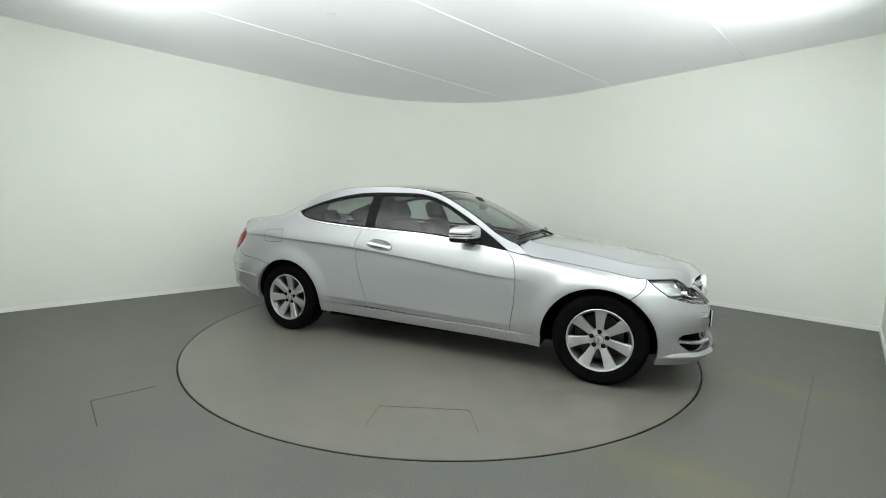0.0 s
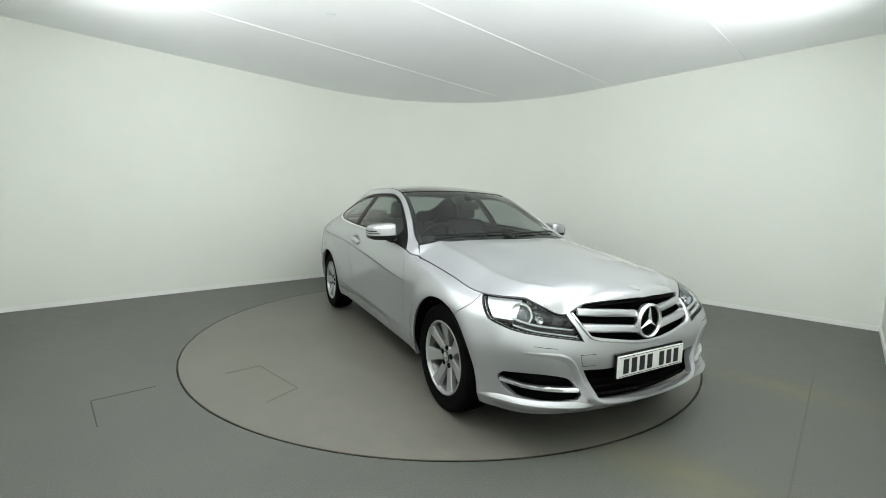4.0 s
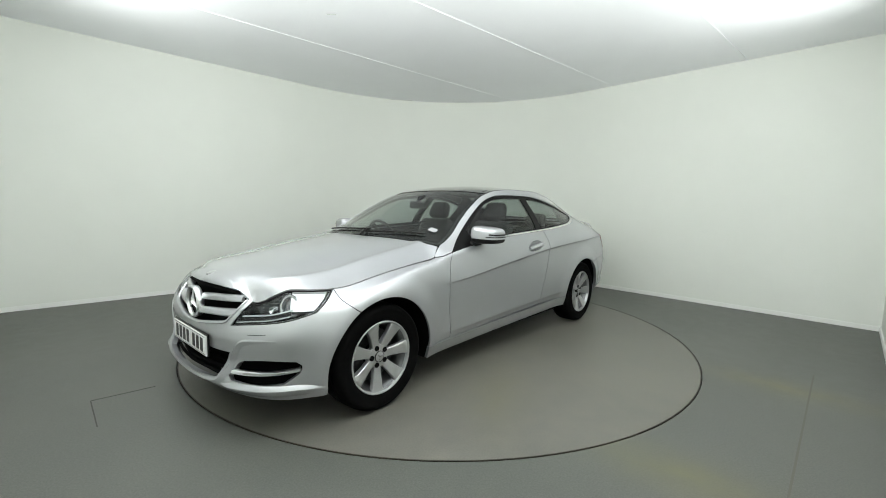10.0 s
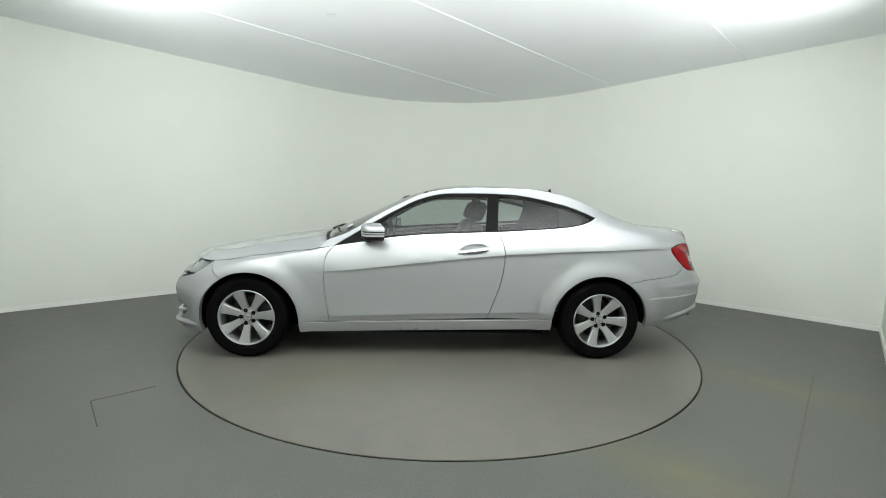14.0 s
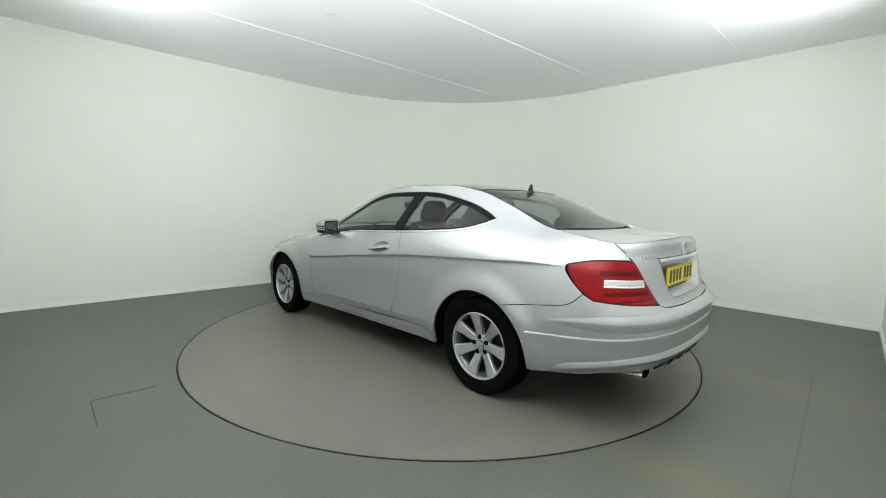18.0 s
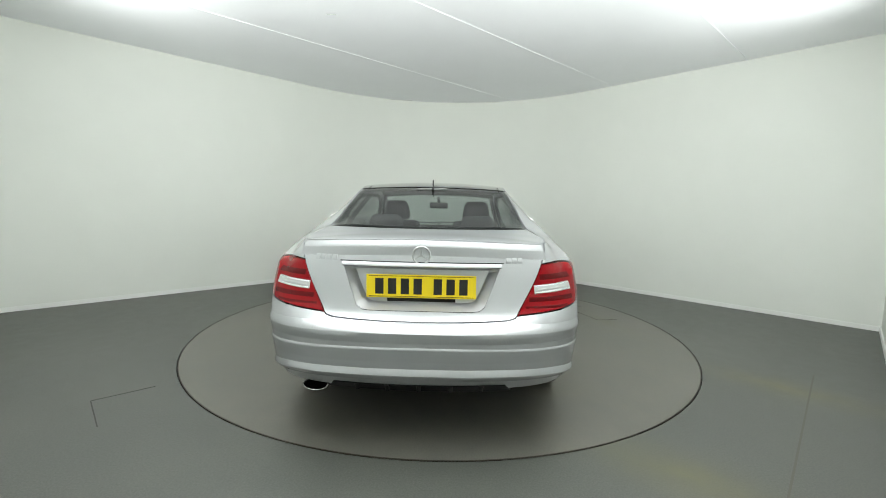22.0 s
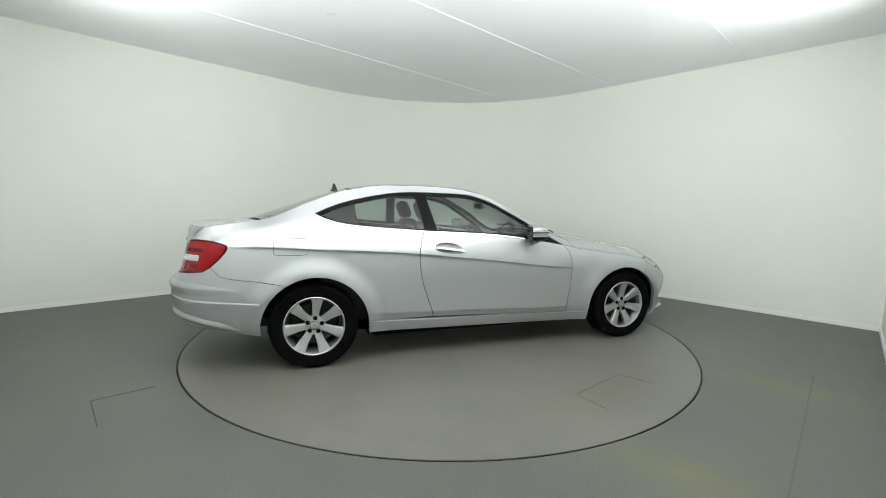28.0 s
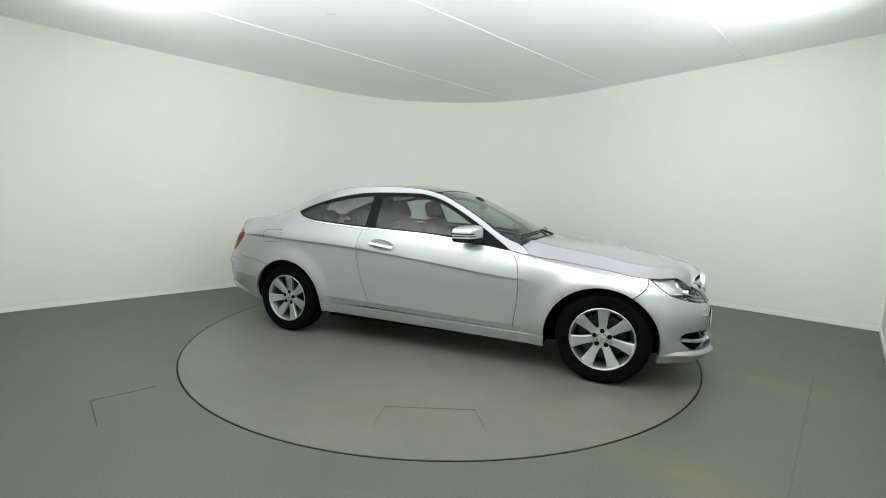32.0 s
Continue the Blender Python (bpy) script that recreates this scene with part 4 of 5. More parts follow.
def clip_poly(poly, axis, at, side):
    """Part of a closed outline beyond a straight line."""
    out = []
    for p, q in zip(poly, np.roll(poly, -1, 0)):
        a, b = (p[axis] - at) * side, (q[axis] - at) * side
        if a >= 0:
            out.append(p)
        if a * b < 0:
            out.append(p + (q - p) * (a / (a - b)))
    return np.array(out)


def headlamp(s):
    hl = tagged(new("headlamp"), "clear headlamp with round projector")
    hl.parent = car
    lp = lamp * np.array([s, 1])
    panel("bezel", inset_of(flank, 0.004), lp, M_BLACK, hl, holes=[shrink(lp, 0.0025)], step=0.04, gap=0.0005, lip=0.008)
    panel("housing", inset_of(flank, 0.014), lp, M_REFL, hl, holes=[shrink(lp, 0.003)], step=0.04, gap=0.001, lip=0.09)
    panel("bowl", inset_of(flank, 0.120), shrink(lp, -0.01), M_HLBOWL, hl, step=0.03, lip=0, gap=0)
    lens = panel("lens", inset_of(flank, 0.003), shrink(lp, 0.004), M_LENS, hl, step=0.03, lip=0, gap=0)
    lens.visible_shadow = False
    c = Vector((1.840, s * 0.656, 0.662))
    rot = Matrix.Translation(c) @ Matrix.Rotation(radians(s * 14), 4, "Z") @ Matrix.Rotation(radians(-22), 4, "Y") @ Matrix.Rotation(radians(-90), 4, "Z")
    bm = lathe([(0.043, -0.03), (0.043, 0.004), (0.046, 0.012), (0.056, 0.013), (0.060, 0.006), (0.060, -0.05)], 40)
    bm.transform(rot)
    ring = part("projector_ring", bm, M_REFL, hl, "chrome ring", smooth=True, angle=40)
    bm = lathe([(0.001, 0.010), (0.018, 0.008), (0.034, -0.001), (0.043, -0.014), (0.05, -0.022)], 32)
    bm.transform(rot)
    part("projector_lens", bm, material("projector_glass", (0.11, 0.12, 0.13), 0.05, coat=1.0), hl, smooth=True)
    # bright dish behind the outer end
    split = front_u(0.722, 0.68)
    dish = clip_poly(shrink(lp * np.array([s, 1]), 0.005), 0, split, 1)
    dish = clip_poly(dish, 1, 0.650, 1) * np.array([s, 1])
    panel("reflector", inset_of(flank, 0.030), dish, M_DISH, hl, step=0.03, lip=0.03, gap=0)
    # small inner lamp and its dark trim
    box_ = bmesh.new()
    box(box_, -0.05, 0.012, -0.045, 0.045, -0.026, 0.022, 0.008)
    box_.transform(Matrix.Translation((1.885, s * 0.545, 0.645)) @ Matrix.Rotation(radians(s * 16), 4, "Z"))
    part("inner_trim", box_, M_HLDARK, hl)
    bm = lathe([(0.001, -0.012), (0.010, -0.008), (0.017, 0.004), (0.019, 0.003), (0.019, -0.03)], 24)
    bm.transform(Matrix.Translation((1.905, s * 0.590, 0.640)) @ Matrix.Rotation(radians(s * 14), 4, "Z") @ Matrix.Rotation(radians(-90), 4, "Z"))
    part("inner_lamp", bm, M_REFL, hl, smooth=True, angle=40)
    run = on_front([(0.470, 0.602), (0.56, 0.614), (0.66, 0.631), (0.75, 0.660)])
    band("light_pipe", flank, [(s * u, z) for u, z in smooth_line(run)], 0.006, 0.006, M_PIPE, hl, inset=0.022)
    run = on_front([(0.452, 0.571), (0.56, 0.588), (0.66, 0.605), (0.755, 0.631)])
    band("light_pipe", flank, [(s * u, z) for u, z in smooth_line(run)], 0.0045, 0.005, M_PIPE, hl, inset=0.018)
    run = on_front([(0.458, 0.587), (0.56, 0.601), (0.66, 0.618), (0.752, 0.645)])
    band("turn_lamp", flank, [(s * u, z) for u, z in smooth_line(run)], 0.026, 0.004, M_HLBOWL, hl, inset=0.034)
    return hl


headlamp(1)
headlamp(-1)


# number plates: the writing is left as plain bars
def number_plate(name, x, z, face, mat, label):
    pl = tagged(new(name), label)
    pl.parent = car
    bm = bmesh.new()
    box(bm, x - 0.004, x + 0.004, -0.262, 0.262, z - 0.056, z + 0.056, 0.002)
    part("plate", bm, mat, pl)
    if face > 0:
        bm = bmesh.new()
        box(bm, x - 0.016, x - 0.004, -0.268, 0.268, z - 0.058, z + 0.066, 0.004)
        part("plate_holder", bm, M_BLACK, pl)
    xs, w = [], 0.050
    yy = -0.205
    for k in range(7):
        xs.append(yy)
        yy += 0.061 if k != 3 else 0.096
    off = (xs[0] + xs[-1] + w) / 2
    for y in (xs if face > 0 else [-y - w + 2 * off for y in xs]):
        bm = bmesh.new()
        box(bm, x + face * 0.004 - 0.001, x + face * 0.004 + 0.001, (y - off + 0.004), (y - off + w - 0.006), z - 0.038, z + 0.038)
        part("bar", bm, M_INK, pl)
    bm = bmesh.new()
    for za in (z - 0.049, z + 0.049):
        box(bm, x + face * 0.004 - 0.0008, x + face * 0.004 + 0.0008, -0.25, 0.25, za - 0.0012, za + 0.0012)
    part("border", bm, M_INK, pl)
    return pl


number_plate("front_number_plate", 2.114, 0.416, 1, M_WHITEP, "white front number plate with plain dark bars")

# ---- tail ----
u_arch_r = float(u_at(-1.738))
foot_r = [(float(u), float(f_z[0](u))) for u in np.linspace(U_END, u_arch_r, 26)]
a2 = math.degrees(math.acos((-1.56 - ARCH_R[0]) / ARCH_RAD))
arch_r = on_flank(arc_pts(*ARCH_R, ARCH_RAD, 180 - math.degrees(math.asin((0.268 - ARCH_R[1]) / ARCH_RAD)), a2))
SEAM_R = [(-1.56, 0.6225), (-1.71, 0.650), (-1.88, 0.672), (-1.98, 0.695), (-2.05, 0.755)]
tl_out = on_flank([(-2.05, 0.755), (-2.10, 0.725)])
tl_low = tl_out[-1:] + on_rear([(0.715, 0.712), (0.60, 0.702), (0.456, 0.691)])
lid_low = on_rear([(0.456, 0.691), (0.415, 0.674), (0.2, 0.665), (0, 0.662)])
half = [foot_r, [foot_r[-1], arch_r[0]], arch_r, on_flank(SEAM_R), tl_out, tl_low, lid_low]
leftr = np.concatenate([np.array(smooth_line(r)) for r in half])
keep = [leftr[0]]
for q in leftr[1:]:
    if np.linalg.norm(q - keep[-1]) > 2e-4:
        keep.append(q)
leftr = np.array(keep)
leftr[:, 0] = U_END - leftr[:, 0]
rbump = np.concatenate([leftr, leftr[-2:0:-1] * np.array([-1, 1])])
rear_bumper = panel("rear_bumper", flank_rear, rbump, M_SILVER, car, lip=0.03)
FOLDS = (((0.624, 0.624, 0.620, 0.606, 0.592), -1.88, 0.036, 0.050, 0.008, 0.12), ((0.545, 0.543, 0.535, 0.514, 0.495), -1.742, 0.010, 0.060, 0.0042, 0.0),
         ((0.420, 0.420, 0.412, 0.352, 0.295), -1.86, 0.030, 0.030, 0.014, 0.05))
for zs, x_end, shelf, fall, rise, taper in FOLDS:
    us = np.array([U_END, rear_u(0.3, 0.5), rear_u(0.58, 0.5), float(u_at(-2.04)), float(u_at(x_end))])
    g = pchip(us[::-1], zs[::-1])
    pts = [(U_END - u, float(g(u))) for u in np.linspace(us[-1], U_END, 48)]
    ledge("bumper_fold", flank_rear, pts + [(-a, b) for a, b in pts[-2::-1]], shelf, fall, rise, M_SILVER, rear_bumper, taper=taper)
dif = outline([(-0.46, 0.322), (0.46, 0.322)], [(0.46, 0.322), (0.42, 0.362)], [(0.42, 0.362), (-0.42, 0.362)], [(-0.42, 0.362), (-0.46, 0.322)])
panel("diffuser", inset_of(flank_rear, -0.006), dif, M_BLACK, rear_bumper, step=0.04, lip=0.05)
for y in (-0.30, -0.15, 0.0, 0.15, 0.30):
    band("diffuser_rib", flank_rear, [(y, 0.322), (y, 0.360)], 0.022, 0.014, M_BLACK, rear_bumper)
# boot face with the plate recess
lid_side = on_rear([(0.456, 0.691), (0.515, 0.79), (0.582, 0.925), (0.604, 0.985), (0.610, 1.010)])
lid_top = [(float(u), float(f_z[6](u))) for u in np.linspace(rear_u(0.610, 1.010), U_END, 14)]
half = [lid_low[::-1], lid_side, lid_top]
ll = np.concatenate([np.array(smooth_line(r)) for r in half])
keep = [ll[0]]
for q in ll[1:]:
    if np.linalg.norm(q - keep[-1]) > 2e-4:
        keep.append(q)
ll = np.array(keep)
ll[:, 0] = U_END - ll[:, 0]
lidp = np.concatenate([ll, ll[-2:0:-1] * np.array([-1, 1])])
rec = outline([(-0.392, 0.912), (0.392, 0.912)], [(0.392, 0.912), (0.365, 0.85), (0.310, 0.730), (0.285, 0.712), (0.25, 0.708)], [(0.25, 0.708), (-0.25, 0.708)], [(-0.25, 0.708), (-0.285, 0.712), (-0.310, 0.730), (-0.365, 0.85), (-0.392, 0.912)])
boot_face = panel("boot_lid_face", flank_rear, lidp, M_SILVER, car, holes=[rec], lip=0.012)
pr = np.array(rec)
inner_r = np.array([(x * 0.89, 0.736 + (z - 0.708) * 0.76) for x, z in pr])
va = flank_rear(pr[:, 0], pr[:, 1])
vb = flank_rear(inner_r[:, 0], inner_r[:, 1], 0.055)
n = len(pr)
mesh_object("plate_recess_wall", list(va) + list(vb), [(i, (i + 1) % n, n + (i + 1) % n, n + i) for i in range(n)], M_SILVER, boot_face, smooth=True)
panel("plate_recess", inset_of(flank_rear, 0.055), inner_r, M_SILVER, boot_face, step=0.04, gap=-0.001, lip=0)
band("handle_strip", flank_rear, [(y, 0.919) for y in np.linspace(-0.40, 0.40, 21)], 0.021, 0.012, M_SILVER, boot_face)
band("strip_gap", flank_rear, [(y, 0.9325) for y in np.linspace(-0.415, 0.415, 21)], 0.004, 0.0008, M_GAP, boot_face)
ledge("spoiler_edge", flank_rear, [(U_END - u, z - 0.030) for u, z in lid_top[1:]] + [(-(U_END - u), z - 0.030) for u, z in lid_top[-2:0:-1]], 0.026, 0.045, 0.009, M_SILVER, boot_face)
# dark bar put in for the shadowed handle slot under the plate
bm = bmesh.new()
box(bm, -2.272, -2.262, -0.165, 0.165, 0.738, 0.754, 0.003)
part("slot_shade", bm, M_BLACK, boot_face, "dark bar for the shaded handle slot")
number_plate("rear_number_plate", -2.281, 0.815, -1, M_YELLOW, "yellow rear number plate with plain dark bars")
em2 = tagged(new("boot_emblem"), "round chrome emblem with three arms")
em2.parent = boot_face
ex2 = float(flank_rear(np.array([0.0]), np.array([0.968]))[0, 0])
bm = lathe([(0.036, -0.006), (0.038, 0.006), (0.041, 0.008), (0.045, 0.004), (0.046, -0.008)], 40)
bm.transform(Matrix.Translation((ex2 - 0.002, 0, 0.966)) @ Matrix.Rotation(radians(90), 4, "Z"))
part("ring", bm, M_RIM, em2, smooth=True, angle=40)
star(em2, M_RIM, 0.038, ex2 - 0.003, 0.966, -1, 0.006)
for y0, n_, w in ((0.57, 4, 0.028), (-0.43, 3, 0.026)):
    for k in range(n_):
        yy = y0 - k * (w + 0.008)
        band("badge_bar", flank_rear, [(yy, 0.945), (yy - w, 0.945)], 0.026, 0.003, M_SILVER, boot_face)

# black sheet added for the shade in the tail's shut lines
shell_r = outline([(-0.80, 0.42), (0.80, 0.42)], [(0.80, 0.42), (0.80, 0.90), (0.60, 1.00)], [(0.60, 1.00), (-0.60, 1.00)], [(-0.60, 1.00), (-0.80, 0.90), (-0.80, 0.42)])
panel("gap_shade", inset_of(flank_rear, 0.075), shell_r, M_LINER, car, step=0.06, lip=0)
# tail lamps
tl_in = on_rear([(0.458, 0.693), (0.513, 0.79), (0.579, 0.924)])
tl_top = on_rear([(0.579, 0.924), (0.66, 0.9285)]) + on_flank([(-2.06, 0.922), (-1.962, 0.903)])
tl_tip = on_flank([(-1.962, 0.903), (-1.950, 0.887), (-1.955, 0.870)])
tl_bot = on_flank([(-1.955, 0.870), (-2.0, 0.805), (-2.05, 0.757), (-2.10, 0.725)])
tl = outline(tl_tip, tl_bot, tl_low, tl_in, tl_top)
tl[:, 0] = U_END - tl[:, 0]
UW = U_END - float(u_at(-2.07))
M_CLEARW = material("clear_reversing_lens", (0.46, 0.47, 0.47), 0.2, coat=0.6)


def tail_lamp(s):
    ob = tagged(new("tail_lamp"), "red tail lamp with a clear middle band")
    ob.parent = car
    p = tl * np.array([s, 1])
    panel("housing", inset_of(flank_rear, 0.006), p, M_DRED, ob, step=0.03, gap=0.001, lip=0.03)
    q = shrink(p, 0.005)
    panel("lens", inset_of(flank_rear, -0.001), q, M_RED, ob, step=0.02, gap=0, lip=0.02)
    w_in = lambda z: U_END - rear_u(0.456 + (z - 0.691) * 0.528, z)
    for z, w, reach in ((0.866, 0.026, 0.92), (0.762, 0.022, 0.88), (0.726, 0.012, 0.74)):
        run = [(s * k, z - 0.006 * (k - 0.5)) for k in np.linspace(w_in(z) + 0.028, w_in(z) + (UW - w_in(z)) * reach * 0.92, 16)]
        band("lamp_strip", flank_rear, run, w, 0.0018, M_DRED, ob)
    i0 = w_in(0.808) + 0.030
    hi = i0 + (UW - i0) * 0.78
    run = [(s * k, 0.808 + 0.020 * (k - i0)) for k in np.linspace(i0, hi, 16)]
    wl = band("reversing_lens", flank_rear, run, 0.040, 0.003, M_CLEARW, ob, label="clear reversing lens")
    run = [(s * k, 0.807 + 0.020 * (k - i0)) for k in np.linspace(i0 + 0.02, hi - 0.05, 12)]
    band("lamp_strip", flank_rear, run, 0.007, 0.005, M_STEEL, wl)
    for dz in (-0.014, 0.015):
        for k in np.arange(i0 + 0.008, hi - 0.010, 0.0125):
            run = [(s * j, 0.808 + dz + 0.020 * (j - i0)) for j in (k, k + 0.008)]
            band("prism_row", flank_rear, run, 0.007, 0.0045, M_CHROME, wl)


tail_lamp(1)
tail_lamp(-1)

# exhaust: oval tail pipe
PIPE = Matrix.Translation((-2.285, 0.512, 0.318)) @ Matrix.Rotation(radians(6), 4, "Y") @ Matrix.Rotation(radians(90), 4, "Z") @ Matrix.Diagonal((1.42, 1, 0.66, 1))
bm = lathe([(0.0395, -0.012), (0.040, 0.0), (0.043, 0.0015), (0.0455, -0.004), (0.0455, -0.12)], 40)
bm.transform(PIPE)
pipe = part("tail_pipe", bm, material("dull_chrome", (0.42, 0.42, 0.42), 0.2, metal=1.0), car, "oval chrome tail pipe", smooth=True, angle=40)
bm = lathe([(0.0395, -0.010), (0.039, -0.10), (0.001, -0.10)], 40)
bm.transform(PIPE)
part("pipe_bore", bm, M_LINER, pipe, "black bore of the tail pipe")

# ---- added shade sheets behind the shut lines, floor and wheel wells ----
sh_top = [(x, z) for x, z in BELT_DOOR + BELT_REAR[1:4]]
for s in (False, True):
    sh = outline(on_flank([(0.95, 0.26), (-0.98, 0.28)]), on_flank(arc_pts(ARCH_R[0], ARCH_R[1], 0.42, 2, 178)), on_flank([(-1.79, 0.32), (-2.0, 0.38), (-2.12, 0.60), (-2.0, 0.70), (-1.92, 0.85), (-1.90, 0.99)]), on_flank([(-1.90, 0.99), (-1.5, 1.03), (-1.20, 1.035)]),
                 on_flank([(x, z - 0.02) for x, z in sh_top[::-1]]), on_flank([(0.715, 0.862), (1.05, 0.80), (1.38, 0.755), (1.60, 0.715), (1.60, 0.66)]), on_flank([(1.60, 0.66), (1.66, 0.60), (1.80, 0.45), (1.77, 0.30)]), on_flank(arc_pts(ARCH_F[0], ARCH_F[1], 0.42, 0, 178)))
    panel("gap_shade", inset_of(flank, 0.024), sh, M_LINER, car, step=0.05, lip=0, flip=s)
bm = bmesh.new()
box(bm, -1.72, 1.75, -0.58, 0.58, 0.175, 0.34, 0.03)
box(bm, -2.05, 1.95, -0.58, 0.58, 0.26, 0.34, 0.03)
box(bm, -0.95, 0.93, -0.78, 0.78, 0.185, 0.30, 0.02)
part("underbody", bm, M_LINER, car)
for cx, cz in (ARCH_F, ARCH_R):
    for s in (1, -1):
        bm = bmesh.new()
        ts = np.linspace(radians(-14), radians(183 if cx < 0 else 194), 25)
        wx, wz = cx + 0.392 * np.cos(ts), cz + 0.392 * np.sin(ts)
        wy = flank(u_at(wx), wz)[:, 1] - 0.022
        a = [bm.verts.new((x, s * 0.50, z)) for x, z in zip(wx, wz)]
        b = [bm.verts.new((x, s * y, z)) for x, y, z in zip(wx, wy, wz)]
        for i in range(24):
            bm.faces.new((a[i], a[i + 1], b[i + 1], b[i]))
        bm.faces.new(a)
        part("wheel_well", bm, M_LINER, car)

# ---- wheels ----
TYRE = [(0.222, -0.095), (0.232, -0.100), (0.262, -0.106), (0.290, -0.104), (0.306, -0.092), (0.3135, -0.070), (0.3155, -0.056), (0.309, -0.055), (0.309, -0.049), (0.316, -0.048), (0.3165, -0.022), (0.309, -0.021), (0.309, -0.015), (0.3165, -0.014), (0.3165, 0.014), (0.309, 0.015), (0.309, 0.021), (0.3165, 0.022),
        (0.316, 0.048), (0.309, 0.049), (0.309, 0.055), (0.3155, 0.056), (0.3135, 0.070), (0.306, 0.092), (0.290, 0.104), (0.276, 0.1055), (0.274, 0.1045), (0.262, 0.106), (0.240, 0.103), (0.224, 0.1005), (0.213, 0.094)]


def rim_data():
    """Shared meshes of one wheel, outer face towards +y."""
    out = {}
    out["tyre"] = lathe(TYRE, 72)
    out["barrel"] = lathe([(0.214, 0.080), (0.208, 0.070), (0.198, 0.056), (0.192, 0.0), (0.196, -0.09), (0.222, -0.098)], 64)
    bm = bmesh.new()
    rows = []
    for r, w, y in ((0.040, 0.020, 0.062), (0.066, 0.0265, 0.065), (0.095, 0.0275, 0.070), (0.140, 0.032, 0.080), (0.180, 0.038, 0.088), (0.204, 0.044, 0.092), (0.216, 0.047, 0.094)):
        rows.append([bm.verts.new((r, y + dy, o * w)) for o, dy in ((-1.0, -0.030), (-1.0, -0.004), (-0.86, 0.0), (0.86, 0.0), (1.0, -0.004), (1.0, -0.030))])
    for p, q in zip(rows, rows[1:]):
        for i in range(5):
            bm.faces.new((p[i], p[i + 1], q[i + 1], q[i]))
    bmesh.ops.recalc_face_normals(bm, faces=bm.faces)
    out["spoke"] = bm
    out["lip"] = lathe([(0.2285, 0.092), (0.2285, 0.099), (0.224, 0.1015), (0.2175, 0.098), (0.2135, 0.090), (0.2125, 0.070)], 72)
    out["hub"] = lathe([(0.001, 0.076), (0.026, 0.076), (0.030, 0.074), (0.032, 0.070), (0.040, 0.068), (0.066, 0.066), (0.072, 0.058), (0.072, 0.03)], 40)
    c = lathe([(0.001, 0.0690), (0.011, 0.0695), (0.0160, 0.0700), (0.0165, 0.060)], 14)
    c.transform(Matrix.Translation((0.052, 0, 0)))
    out["bolt"] = c
    out["cap_ring"] = lathe([(0.0305, 0.072), (0.0305, 0.0748), (0.0335, 0.0735), (0.0335, 0.066)], 40)
    out["brake_disc"] = lathe([(0.07, 0.005), (0.155, 0.005), (0.155, -0.02), (0.07, -0.02)], 48)
    bm = bmesh.new()
    box(bm, 0.085, 0.165, -0.045, 0.03, -0.07, 0.07, 0.012)
    out["caliper"] = bm
    bm = bmesh.new()
    for k in range(3):
        a = radians(90 + 120 * k)
        box(bm, -0.002, 0.002, 0.0755, 0.0775, 0, 0.021)
        bmesh.ops.rotate(bm, verts=bm.verts[-8:], cent=(0, 0, 0), matrix=Matrix.Rotation(a - radians(90), 3, "Y"))
    out["cap_emblem"] = bm
    return out


M_BARREL = material("dark_alloy", (0.16, 0.163, 0.168), 0.4, metal=0.9)
mats = {"tyre": M_TYRE, "lip": M_RIM, "barrel": M_BARREL, "spoke": M_RIM, "hub": M_RIM, "cap_ring": M_GAP, "bolt": M_LINER, "brake_disc": M_HLBOWL, "caliper": M_BLACK, "cap_emblem": M_CHROME}
shared = {}
for key, bm in rim_data().items():
    me = bpy.data.meshes.new(key)
    if key in ("spoke", "lip", "barrel"):
        bm.transform(Matrix.Diagonal((0.945, 1, 0.945, 1)))
    bm.to_mesh(me)
    bm.free()
    me.shade_smooth()
    me.set_sharp_from_angle(angle=radians(35))
    me.materials.append(mats[key])
    shared[key] = me
for cx, s, spin in ((1.380, 1, 18), (-1.380, 1, 10), (1.380, -1, -1), (-1.380, -1, -6)):
    wheel = tagged(new("wheel"), "seven-spoke silver alloy wheel with black tyre")
    wheel.parent = car
    wheel.matrix_basis = pose(cx, s * 0.758, 0.3160, 0, 0, 0 if s > 0 else 180)
    for key, me in shared.items():
        count = {"spoke": 7, "bolt": 5}.get(key, 1)
        for k in range(count):
            ob = new(key, me)
            ob.parent = wheel
            if key != "caliper":
                ob.matrix_basis = pose(0, 0, 0, 0, spin - 90 + k * 360 / count, 0)

